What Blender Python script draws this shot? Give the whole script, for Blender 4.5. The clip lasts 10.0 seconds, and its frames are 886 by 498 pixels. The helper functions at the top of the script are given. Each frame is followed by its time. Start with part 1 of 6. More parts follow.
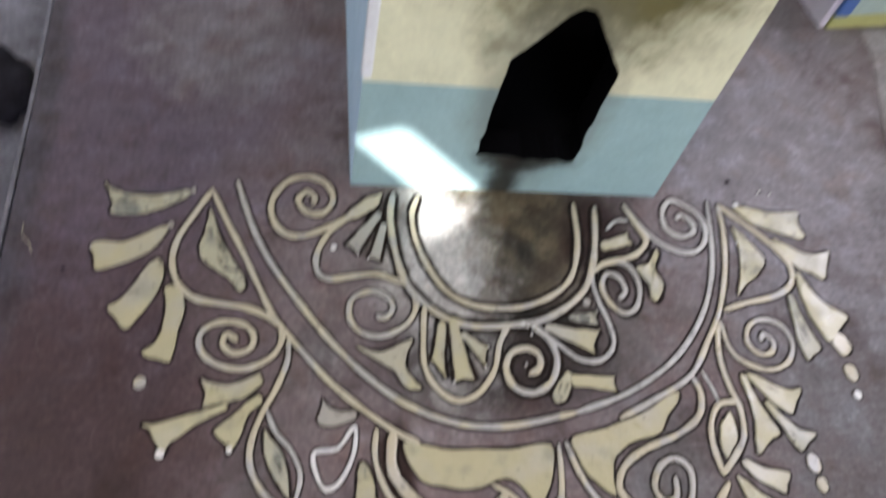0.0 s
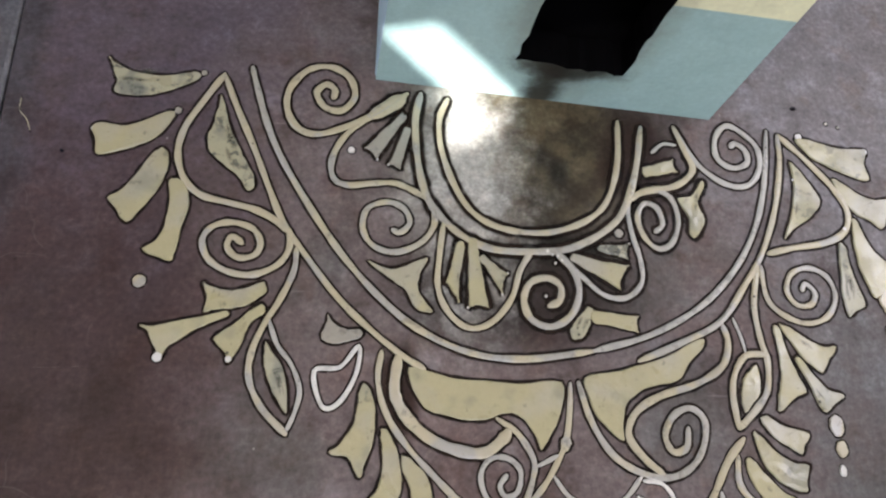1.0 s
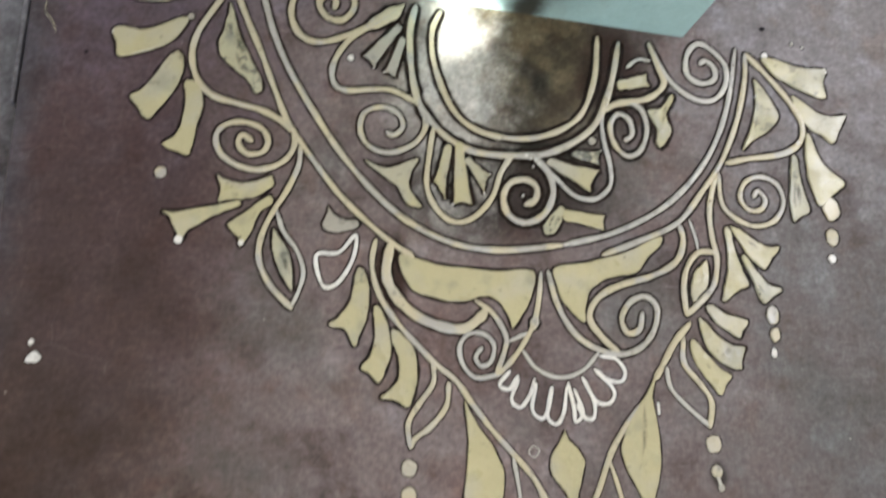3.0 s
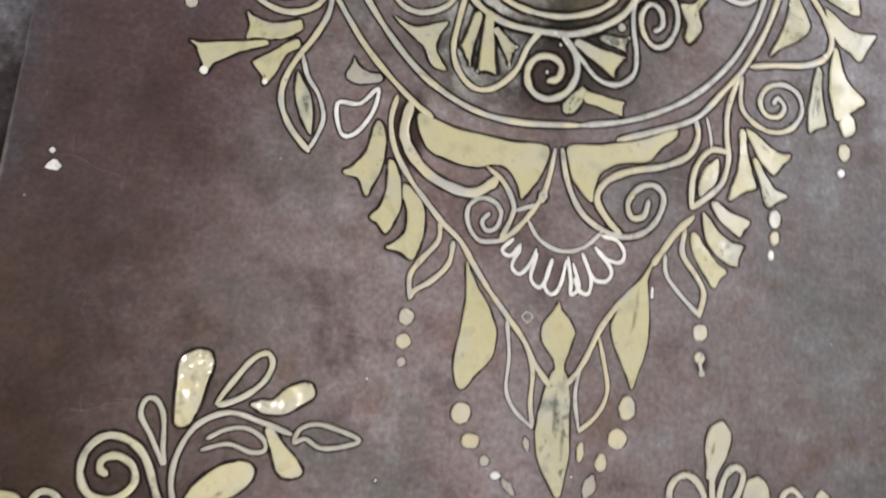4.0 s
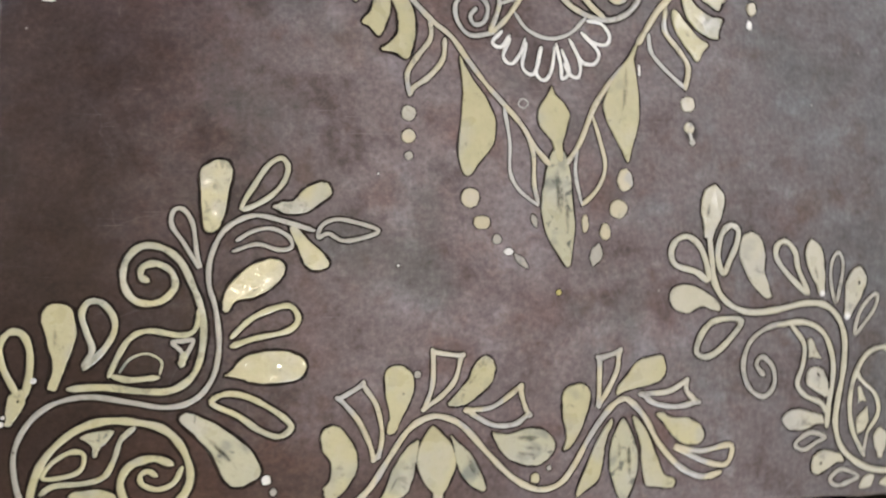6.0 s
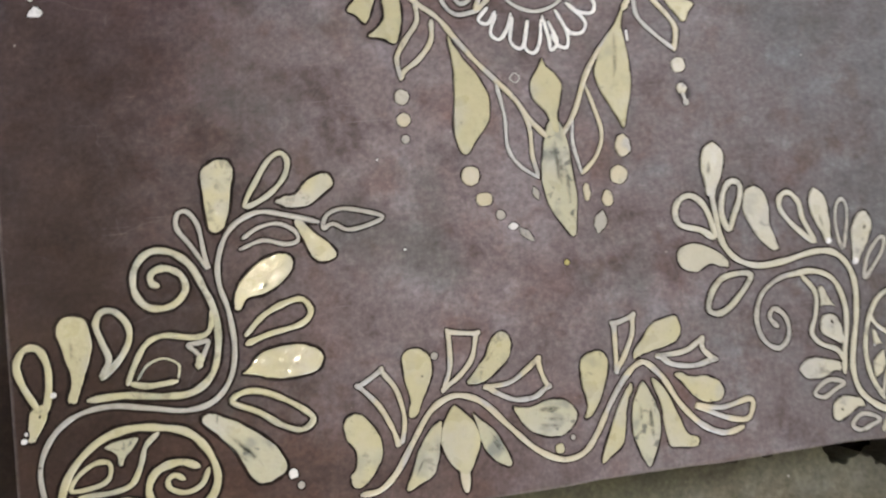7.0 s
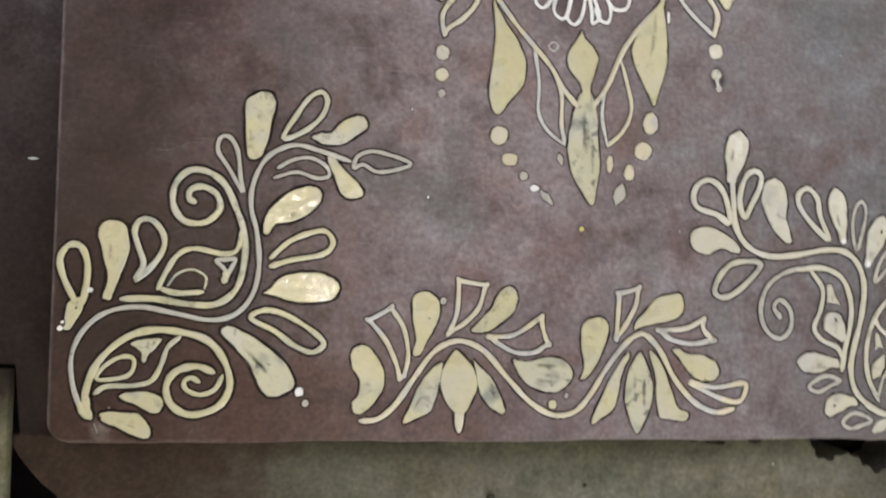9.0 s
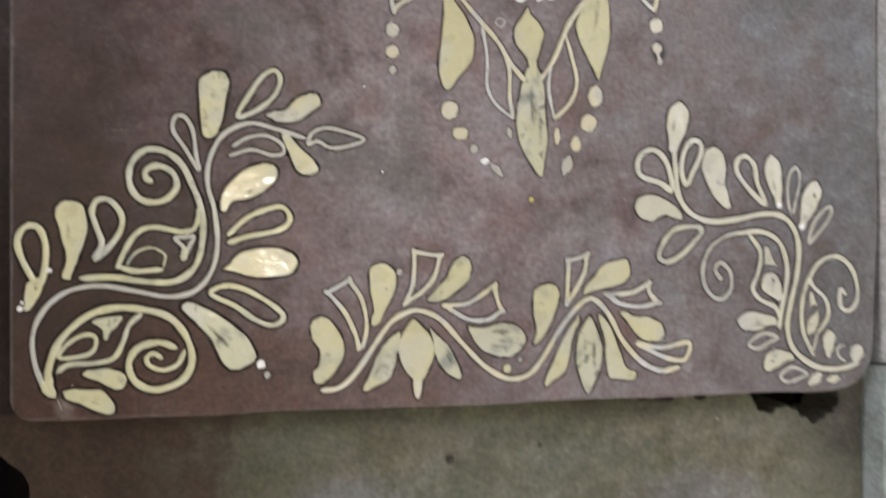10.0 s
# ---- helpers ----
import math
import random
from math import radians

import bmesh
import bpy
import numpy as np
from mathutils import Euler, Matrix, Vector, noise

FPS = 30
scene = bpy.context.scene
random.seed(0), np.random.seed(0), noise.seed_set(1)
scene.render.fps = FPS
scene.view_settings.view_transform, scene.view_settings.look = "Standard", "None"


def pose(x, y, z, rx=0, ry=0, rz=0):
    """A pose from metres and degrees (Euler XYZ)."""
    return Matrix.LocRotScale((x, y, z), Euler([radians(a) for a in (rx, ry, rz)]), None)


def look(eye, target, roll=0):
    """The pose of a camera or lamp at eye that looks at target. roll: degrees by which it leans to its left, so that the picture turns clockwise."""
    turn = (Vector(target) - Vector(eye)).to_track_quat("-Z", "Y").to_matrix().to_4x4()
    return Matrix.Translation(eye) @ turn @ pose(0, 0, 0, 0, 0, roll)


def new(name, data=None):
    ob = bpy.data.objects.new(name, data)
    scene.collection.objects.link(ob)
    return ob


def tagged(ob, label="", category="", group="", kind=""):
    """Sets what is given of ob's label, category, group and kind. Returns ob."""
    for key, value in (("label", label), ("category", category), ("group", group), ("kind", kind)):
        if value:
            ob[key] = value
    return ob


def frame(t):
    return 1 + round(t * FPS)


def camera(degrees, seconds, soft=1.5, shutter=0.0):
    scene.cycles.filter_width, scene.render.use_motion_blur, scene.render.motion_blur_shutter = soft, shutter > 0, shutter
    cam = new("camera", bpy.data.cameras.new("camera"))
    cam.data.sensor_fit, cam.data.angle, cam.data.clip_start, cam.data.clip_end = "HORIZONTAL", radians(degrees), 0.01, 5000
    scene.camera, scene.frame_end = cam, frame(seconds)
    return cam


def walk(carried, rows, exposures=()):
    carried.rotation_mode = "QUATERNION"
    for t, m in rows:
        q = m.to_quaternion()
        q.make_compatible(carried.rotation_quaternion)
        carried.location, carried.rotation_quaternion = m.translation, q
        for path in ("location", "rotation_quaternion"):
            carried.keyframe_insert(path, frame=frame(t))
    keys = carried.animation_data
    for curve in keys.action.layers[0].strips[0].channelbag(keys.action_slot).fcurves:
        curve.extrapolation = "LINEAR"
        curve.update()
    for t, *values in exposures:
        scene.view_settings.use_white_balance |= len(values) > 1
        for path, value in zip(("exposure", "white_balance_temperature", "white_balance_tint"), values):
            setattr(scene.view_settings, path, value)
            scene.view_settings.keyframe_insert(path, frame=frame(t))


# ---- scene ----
from mathutils.geometry import tessellate_polygon

EYES = [
    (0, (0.2928, 0.4057, 0.6209), (0.4634, 0.9069, -0.2275), 13.00),
    (0.2, (0.2983, 0.4209, 0.6156), (0.4441, 0.8641, -0.2689), 13.86),
    (0.5, (0.3038, 0.4354, 0.6009), (0.4199, 0.8363, -0.3078), 13.66),
    (0.8, (0.3018, 0.4608, 0.5922), (0.4351, 0.8084, -0.3359), 20.13),
    (1, (0.3084, 0.4657, 0.5958), (0.4352, 0.8088, -0.3349), 19.46),
    (1.2, (0.3027, 0.4697, 0.5944), (0.4436, 0.7913, -0.3420), 22.02),
    (1.5, (0.3099, 0.4741, 0.5941), (0.4126, 0.7166, -0.3706), 21.95),
    (1.7, (0.3031, 0.4798, 0.5920), (0.4229, 0.7072, -0.3744), 27.03),
    (2, (0.3001, 0.4619, 0.6077), (0.4532, 0.7110, -0.3486), 31.49),
    (2.2, (0.3080, 0.4560, 0.6297), (0.4721, 0.7169, -0.3216), 31.31),
    (3.3, (0.3086, 0.4232, 0.6699), (0.4306, 0.6056, -0.3057), 35.42),
    (3.5, (0.2987, 0.4261, 0.6734), (0.4473, 0.5722, -0.3046), 51.79),
    (3.7, (0.2954, 0.3929, 0.6595), (0.4412, 0.5265, -0.3207), 55.66),
    (4, (0.3003, 0.3508, 0.6628), (0.4378, 0.5027, -0.3160), 48.56),
    (4.2, (0.3000, 0.3400, 0.6668), (0.4456, 0.4816, -0.3123), 51.71),
    (4.5, (0.2996, 0.3235, 0.6697), (0.4408, 0.4616, -0.3105), 51.60),
    (4.7, (0.3051, 0.3112, 0.6733), (0.4312, 0.4430, -0.3099), 49.31),
    (5, (0.2894, 0.2844, 0.6732), (0.4455, 0.3922, -0.3086), 59.44),
    (5.2, (0.2915, 0.2801, 0.6786), (0.4411, 0.3440, -0.3080), 70.65),
    (5.5, (0.2843, 0.2524, 0.6746), (0.4453, 0.3049, -0.3110), 74.39),
    (5.7, (0.2914, 0.2335, 0.6784), (0.4456, 0.2882, -0.3082), 72.08),
    (6.8, (0.2776, 0.2012, 0.6853), (0.4437, 0.2586, -0.2991), 64.73),
    (7, (0.2818, 0.1980, 0.6820), (0.4389, 0.2560, -0.3039), 63.92),
    (7.2, (0.2907, 0.1987, 0.6715), (0.4244, 0.2309, -0.3190), 72.20),
    (7.5, (0.2932, 0.1998, 0.6708), (0.4006, 0.1753, -0.3231), 99.35),
    (7.7, (0.2978, 0.2002, 0.6686), (0.3966, 0.1947, -0.3265), 88.85),
    (8, (0.2959, 0.1977, 0.6718), (0.3971, 0.2303, -0.3225), 70.29),
    (8.2, (0.3003, 0.1927, 0.6874), (0.4043, 0.2105, -0.3070), 80.23),
    (8.5, (0.2949, 0.1829, 0.7015), (0.3909, 0.2192, -0.2932), 71.49),
    (8.7, (0.2948, 0.1751, 0.7115), (0.3961, 0.2274, -0.2819), 65.23),
    (9, (0.2957, 0.1624, 0.7168), (0.3986, 0.2007, -0.2771), 70.77),
    (9.2, (0.2962, 0.1556, 0.7254), (0.4202, 0.2011, -0.2658), 70.35),
    (9.5, (0.3028, 0.1566, 0.7309), (0.4203, 0.2182, -0.2602), 62.88),
    (9.7, (0.3053, 0.1534, 0.7339), (0.4286, 0.2066, -0.2570), 66.84),
    (10, (0.3055, 0.1515, 0.7413), (0.4536, 0.1653, -0.2476), 84.25),
]
cam = camera(62.84, 10.0, soft=2.2, shutter=0.8)
walk(cam, [(t, look(e, a, r)) for t, e, a, r in EYES], [(0.0, 1.80, 6280, 15), (0.5, 1.66, 6400, 13), (1.2, 1.72, 6500, 12), (2.0, 1.81, 6550, 8), (3.5, 2.04, 6650, 5), (4.1, 2.13, 6600, 8), (5.5, 2.03, 6600, 8), (7.0, 2.05, 6500, 9), (10.0, 2.04, 6500, 8)])

# ---- world, sun and lamps ----
world = bpy.data.worlds.new("sky")
scene.world = world
world.use_nodes = True
wn = world.node_tree.nodes
sky = wn.new("ShaderNodeTexSky")
sky.sky_type, sky.sun_disc = "NISHITA", False
SUN_TO = Vector((0.60, 0.70, -0.55)).normalized()      # the way the sunlight travels
sky.sun_elevation = math.asin(-SUN_TO.z)
sky.sun_rotation = math.atan2(-SUN_TO.x, -SUN_TO.y)
wn["Background"].inputs["Strength"].default_value = 0.12
world.node_tree.links.new(sky.outputs["Color"], wn["Background"].inputs["Color"])

sun = new("sun", bpy.data.lights.new("sun", "SUN"))
sun.data.energy, sun.data.angle, sun.data.color = 5.0, radians(0.35), (1.0, 0.97, 0.92)
sun.matrix_world = look((0, 0, 6), Vector((0, 0, 6)) + SUN_TO)

# Daylight lamps in openings out of view; the west one is added fill.
daylight = new("window_daylight", bpy.data.lights.new("window_daylight", "AREA"))
daylight.data.shape, daylight.data.size, daylight.data.size_y = "RECTANGLE", 1.3, 1.1
daylight.data.energy, daylight.data.color = 7.0, (0.95, 0.91, 0.96)
daylight.matrix_world = look((1.98, 1.15, 1.45), (0.6, 0.9, 0.5))

door_light = new("door_daylight", bpy.data.lights.new("door_daylight", "AREA"))
door_light.data.shape, door_light.data.size, door_light.data.size_y = "RECTANGLE", 1.0, 1.9
door_light.data.energy, door_light.data.color = 7.5, (0.95, 0.91, 0.96)
door_light.matrix_world = look((0.75, -1.38, 0.95), (0.75, 1.0, 0.6))

west_light = new("west_fill", bpy.data.lights.new("west_fill", "AREA"))
west_light.data.shape, west_light.data.size, west_light.data.size_y = "RECTANGLE", 0.6, 0.7
west_light.data.energy, west_light.data.color = 3.8, (0.70, 0.80, 1.0)
west_light.matrix_world = look((-1.29, 1.05, 1.4), (0.4, 1.0, 0.2))

bulb_light = new("bulb_light", bpy.data.lights.new("bulb_light", "POINT"))
bulb_light.data.energy, bulb_light.data.shadow_soft_size, bulb_light.data.color = 7.2, 0.036, (1.0, 0.90, 0.77)
bulb_light.location = (0.0, 0.25, 2.2)


# ---- materials ----
def mat(name):
    m = bpy.data.materials.new(name)
    m.use_nodes = True
    return m, m.node_tree.nodes, m.node_tree.links, m.node_tree.nodes["Principled BSDF"]


def coords(n, l, kind="Object"):
    return n.new("ShaderNodeTexCoord").outputs[kind]


def noise_tex(n, l, where, scale, detail=4.0, rough=0.6, warp=0.0):
    t = n.new("ShaderNodeTexNoise")
    t.inputs["Scale"].default_value, t.inputs["Detail"].default_value = scale, detail
    t.inputs["Roughness"].default_value, t.inputs["Distortion"].default_value = rough, warp
    l.new(where, t.inputs["Vector"])
    return t.outputs["Fac"]


def span(n, l, value, a, b, lo=0.0, hi=1.0, smooth=True):
    r = n.new("ShaderNodeMapRange")
    r.interpolation_type = "SMOOTHSTEP" if smooth else "LINEAR"
    for key, v in (("From Min", a), ("From Max", b), ("To Min", lo), ("To Max", hi)):
        r.inputs[key].default_value = v
    l.new(value, r.inputs["Value"])
    return r.outputs["Result"]


def blend(n, l, fac, a, b, how="MIX"):
    m = n.new("ShaderNodeMix")
    m.data_type, m.blend_type = "RGBA", how
    for socket, v in (("A", a), ("B", b)):
        s = m.inputs[6 if socket == "A" else 7]
        if isinstance(v, tuple):
            s.default_value = (*v, 1)
        else:
            l.new(v, s)
    if isinstance(fac, float):
        m.inputs[0].default_value = fac
    else:
        l.new(fac, m.inputs[0])
    return m.outputs[2]


def calc(n, l, how, a, b):
    m = n.new("ShaderNodeMath")
    m.operation, m.use_clamp = how, False
    for i, v in enumerate((a, b)):
        if isinstance(v, (int, float)):
            m.inputs[i].default_value = v
        else:
            l.new(v, m.inputs[i])
    return m.outputs[0]


def relief(n, l, bsdf, height, strength, distance):
    b = n.new("ShaderNodeBump")
    b.inputs["Strength"].default_value, b.inputs["Distance"].default_value = strength, distance
    l.new(height, b.inputs["Height"])
    l.new(b.outputs["Normal"], bsdf.inputs["Normal"])


def distance_to(n, l, where, centre, squash=(1, 1, 1)):
    """How far a place is from a centre, with each axis squashed."""
    m = n.new("ShaderNodeVectorMath")
    m.operation = "SUBTRACT"
    l.new(where, m.inputs[0])
    m.inputs[1].default_value = centre
    k = n.new("ShaderNodeVectorMath")
    k.operation = "MULTIPLY"
    l.new(m.outputs[0], k.inputs[0])
    k.inputs[1].default_value = squash
    d = n.new("ShaderNodeVectorMath")
    d.operation = "LENGTH"
    l.new(k.outputs[0], d.inputs[0])
    return d.outputs["Value"]


def tint(colour, k):
    return tuple(c * k for c in colour)


def cement(name, base, light, dark, rough=(0.3, 0.55), big=5.0, spots=True, stains_and_light=(), gloss=0.25, coarse=1.0):
    """Trowelled, worn cement: soft clouds, ruddy and grey patches, fine mottling, hair cracks, scratches and specks.
    stains_and_light: (centre, squash, near, far, colour, amount), real marks as well as painted light and shade.
    coarse: how strong the fine mottling is."""
    m, n, l, b = mat(name)
    w = coords(n, l)
    clouds = noise_tex(n, l, w, big, 3, 0.5)
    patches = noise_tex(n, l, w, big * 2.3, 8, 0.66, 0.15)
    fine = noise_tex(n, l, w, 40, 8, 0.74)
    grain = noise_tex(n, l, w, 190, 4, 0.65)
    mid = tuple((p + 2 * q + r) / 4 for p, q, r in zip(light, base, dark))
    colour = blend(n, l, span(n, l, clouds, 0.36, 0.64, 0, 0.62), mid, tuple((p + q) / 2 for p, q in zip(base, light)))
    colour = blend(n, l, span(n, l, patches, 0.49, 0.66, 0, 0.68), colour, dark)
    colour = blend(n, l, span(n, l, patches, 0.49, 0.33, 0, 0.62), colour, light)
    if spots:
        ruddy = noise_tex(n, l, w, 8.5, 4, 0.62)
        colour = blend(n, l, span(n, l, ruddy, 0.49, 0.66, 0, 0.45), colour, (base[0] * 1.05, base[1] * 0.91, base[2] * 0.86))
        mossy = noise_tex(n, l, w, 6.1, 4, 0.6)
        colour = blend(n, l, span(n, l, mossy, 0.50, 0.66, 0, 0.70 if gloss > 0.11 else 0.25), colour, (base[0] * 0.66, base[1] * 0.86, base[2] * 0.84))
    worn = noise_tex(n, l, w, 17, 7, 0.66)
    for centre, squash, near, far, patch_colour, amount, *even in stains_and_light:
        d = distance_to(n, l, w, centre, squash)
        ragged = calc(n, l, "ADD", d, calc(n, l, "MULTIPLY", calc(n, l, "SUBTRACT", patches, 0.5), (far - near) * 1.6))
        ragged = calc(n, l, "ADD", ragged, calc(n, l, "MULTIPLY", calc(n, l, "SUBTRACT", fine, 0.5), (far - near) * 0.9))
        uneven = blend(n, l, span(n, l, worn, 0.36, 0.66), patch_colour, tint(patch_colour, even[0] if even else 0.45))
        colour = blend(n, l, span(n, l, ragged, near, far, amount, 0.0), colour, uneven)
    if spots and gloss > 0.11:                                                 # dull grey bloom and brown rubbed places, a thumb's width across
        bloom = noise_tex(n, l, w, 26, 5, 0.58)
        colour = blend(n, l, span(n, l, bloom, 0.48, 0.68, 0, 0.50), colour, (1.42, 1.52, 1.60), "MULTIPLY")
        rubbed = noise_tex(n, l, w, 21, 5, 0.6, 0.2)
        colour = blend(n, l, span(n, l, rubbed, 0.52, 0.66, 0, 0.62), colour, (0.82, 0.70, 0.62), "MULTIPLY")
    colour = blend(n, l, span(n, l, fine, 0.46, 0.70, 0, 0.36 * coarse), colour, (0.42, 0.40, 0.40), "MULTIPLY")
    colour = blend(n, l, span(n, l, fine, 0.50, 0.30, 0, 0.45 * coarse), colour, (1.7, 1.7, 1.72), "MULTIPLY")
    colour = blend(n, l, span(n, l, grain, 0.45, 0.72, 0, 0.40 * coarse), colour, (0.35, 0.33, 0.33), "MULTIPLY")
    colour = blend(n, l, span(n, l, grain, 0.50, 0.28, 0, 0.40 * coarse), colour, (1.7, 1.7, 1.72), "MULTIPLY")
    if spots:
        for scale, size, chip in ((34, 0.050, (0.42, 0.39, 0.37)), (11, 0.022, (0.5, 0.47, 0.44)), (23, 0.055, (0.012, 0.009, 0.008))):
            v = n.new("ShaderNodeTexVoronoi")
            v.inputs["Scale"].default_value = scale
            l.new(w, v.inputs["Vector"])
            few = n.new("ShaderNodeSeparateColor")
            l.new(v.outputs["Color"], few.inputs[0])
            chosen = span(n, l, few.outputs[0], 0.84, 0.86)
            colour = blend(n, l, calc(n, l, "MULTIPLY", chosen, span(n, l, v.outputs["Distance"], size * 0.5, size, 0.6, 0.0)), colour, chip)
        for turn in (0.5, 1.9) if gloss > 0.11 else ():                       # fine straight scratches, two ways
            m2 = n.new("ShaderNodeMapping")
            m2.inputs["Rotation"].default_value[2] = turn
            m2.inputs["Scale"].default_value = (11, 330, 1)
            l.new(w, m2.inputs["Vector"])
            scratch = noise_tex(n, l, m2.outputs[0], 1.0, 2, 0.5, 0.15)
            here = calc(n, l, "MULTIPLY", span(n, l, scratch, 0.70, 0.76, 0, 0.22), span(n, l, patches, 0.50, 0.60))
            colour = blend(n, l, here, colour, tint(light, 1.6))
    if spots and gloss > 0.11:
        crack = n.new("ShaderNodeTexVoronoi")                                  # hair cracks, filled with pale dust
        crack.feature = "DISTANCE_TO_EDGE"
        crack.inputs["Scale"].default_value = 17
        bent = n.new("ShaderNodeVectorMath")
        bent.operation = "ADD"
        wander = n.new("ShaderNodeTexNoise")
        wander.inputs["Scale"].default_value, wander.inputs["Detail"].default_value = 14, 4
        soft = n.new("ShaderNodeVectorMath")
        soft.operation = "SCALE"
        soft.inputs["Scale"].default_value = 0.05
        l.new(w, wander.inputs["Vector"])
        l.new(wander.outputs["Color"], soft.inputs[0])
        l.new(w, bent.inputs[0])
        l.new(soft.outputs[0], bent.inputs[1])
        l.new(bent.outputs[0], crack.inputs["Vector"])
        here = calc(n, l, "MULTIPLY", span(n, l, crack.outputs["Distance"], 0.004, 0.016, 0.10, 0.0), span(n, l, patches, 0.50, 0.60))
        colour = blend(n, l, here, colour, light)
    l.new(colour, b.inputs["Base Color"])
    l.new(span(n, l, patches, 0.3, 0.75, *rough), b.inputs["Roughness"])
    b.inputs["Specular IOR Level"].default_value = gloss
    relief(n, l, b, calc(n, l, "ADD", calc(n, l, "MULTIPLY", grain, 0.35), fine), 0.30, 0.0010)
    return m


def paste(name, base, thin, thin_amount, rough=0.38, more=0.0, fade=0.0):
    """Flour paste, dry in places and wet in others: smudged grey where it is thin, drifting to white, pitted and lumpy. fade: how much of it has dried to a grey film."""
    m, n, l, b = mat(name)
    w = coords(n, l)
    which = n.new("ShaderNodeObjectInfo").outputs["Random"]
    thick = noise_tex(n, l, w, 30, 3, 0.5, 0.15)
    grain = noise_tex(n, l, w, 240, 3, 0.6)
    lumps = noise_tex(n, l, w, 90, 3, 0.55)
    grey = sum(base) / 3
    drift = noise_tex(n, l, w, 14, 3, 0.55)
    colour = blend(n, l, span(n, l, drift, 0.47, 0.68, 0, 0.55), base, (grey * 1.16, grey * 1.13, grey * 1.02))
    if fade:
        film = calc(n, l, "ADD", noise_tex(n, l, w, 19, 2, 0.5), calc(n, l, "MULTIPLY", calc(n, l, "SUBTRACT", which, 0.5), 0.16))
        colour = blend(n, l, span(n, l, film, 0.53, 0.59 if fade > 0.5 else 0.70, 0, fade), colour, (0.37, 0.365, 0.35))
    uneven = calc(n, l, "ADD", thick, calc(n, l, "MULTIPLY", calc(n, l, "SUBTRACT", which, 0.5 - more * 4), 0.13))
    colour = blend(n, l, span(n, l, uneven, 0.55, 0.74, 0, thin_amount), colour, thin)
    smear = noise_tex(n, l, w, 85, 5, 0.65, 0.35)
    smeared = calc(n, l, "ADD", smear, calc(n, l, "MULTIPLY", calc(n, l, "SUBTRACT", which, 0.5 - more * 3), 0.12))
    colour = blend(n, l, span(n, l, smeared, 0.585, 0.68, 0, thin_amount * 0.9), colour, tuple(c * 0.5 for c in thin))
    pits = n.new("ShaderNodeTexVoronoi")
    pits.inputs["Scale"].default_value = 95
    l.new(w, pits.inputs["Vector"])
    few = n.new("ShaderNodeSeparateColor")
    l.new(pits.outputs["Color"], few.inputs[0])
    pit = calc(n, l, "MULTIPLY", span(n, l, few.outputs[0], 0.955, 0.965), span(n, l, pits.outputs["Distance"], 0.10, 0.17, 0.85, 0.0))
    colour = blend(n, l, pit, colour, (0.05, 0.045, 0.03))
    colour = blend(n, l, span(n, l, grain, 0.45, 0.8, 0, 0.25), colour, tuple(c * 0.7 for c in base))
    l.new(colour, b.inputs["Base Color"])
    l.new(span(n, l, thick, 0.3, 0.7, rough - 0.14, rough + 0.16), b.inputs["Roughness"])
    relief(n, l, b, calc(n, l, "ADD", calc(n, l, "MULTIPLY", grain, 0.3), lumps), 0.6, 0.0020)
    # a thin wet skin over the lumps
    skin = n.new("ShaderNodeBump")
    skin.inputs["Strength"].default_value, skin.inputs["Distance"].default_value = 1.0, 0.0008
    l.new(noise_tex(n, l, w, 130, 0, 0.5), skin.inputs["Height"])
    l.new(skin.outputs["Normal"], b.inputs["Coat Normal"])
    b.inputs["Coat Roughness"].default_value = 0.09
    l.new(span(n, l, noise_tex(n, l, w, 38, 2), 0.40, 0.62, 0.12, 1.0), b.inputs["Coat Weight"])
    b.inputs["Coat IOR"].default_value = 1.52
    return m


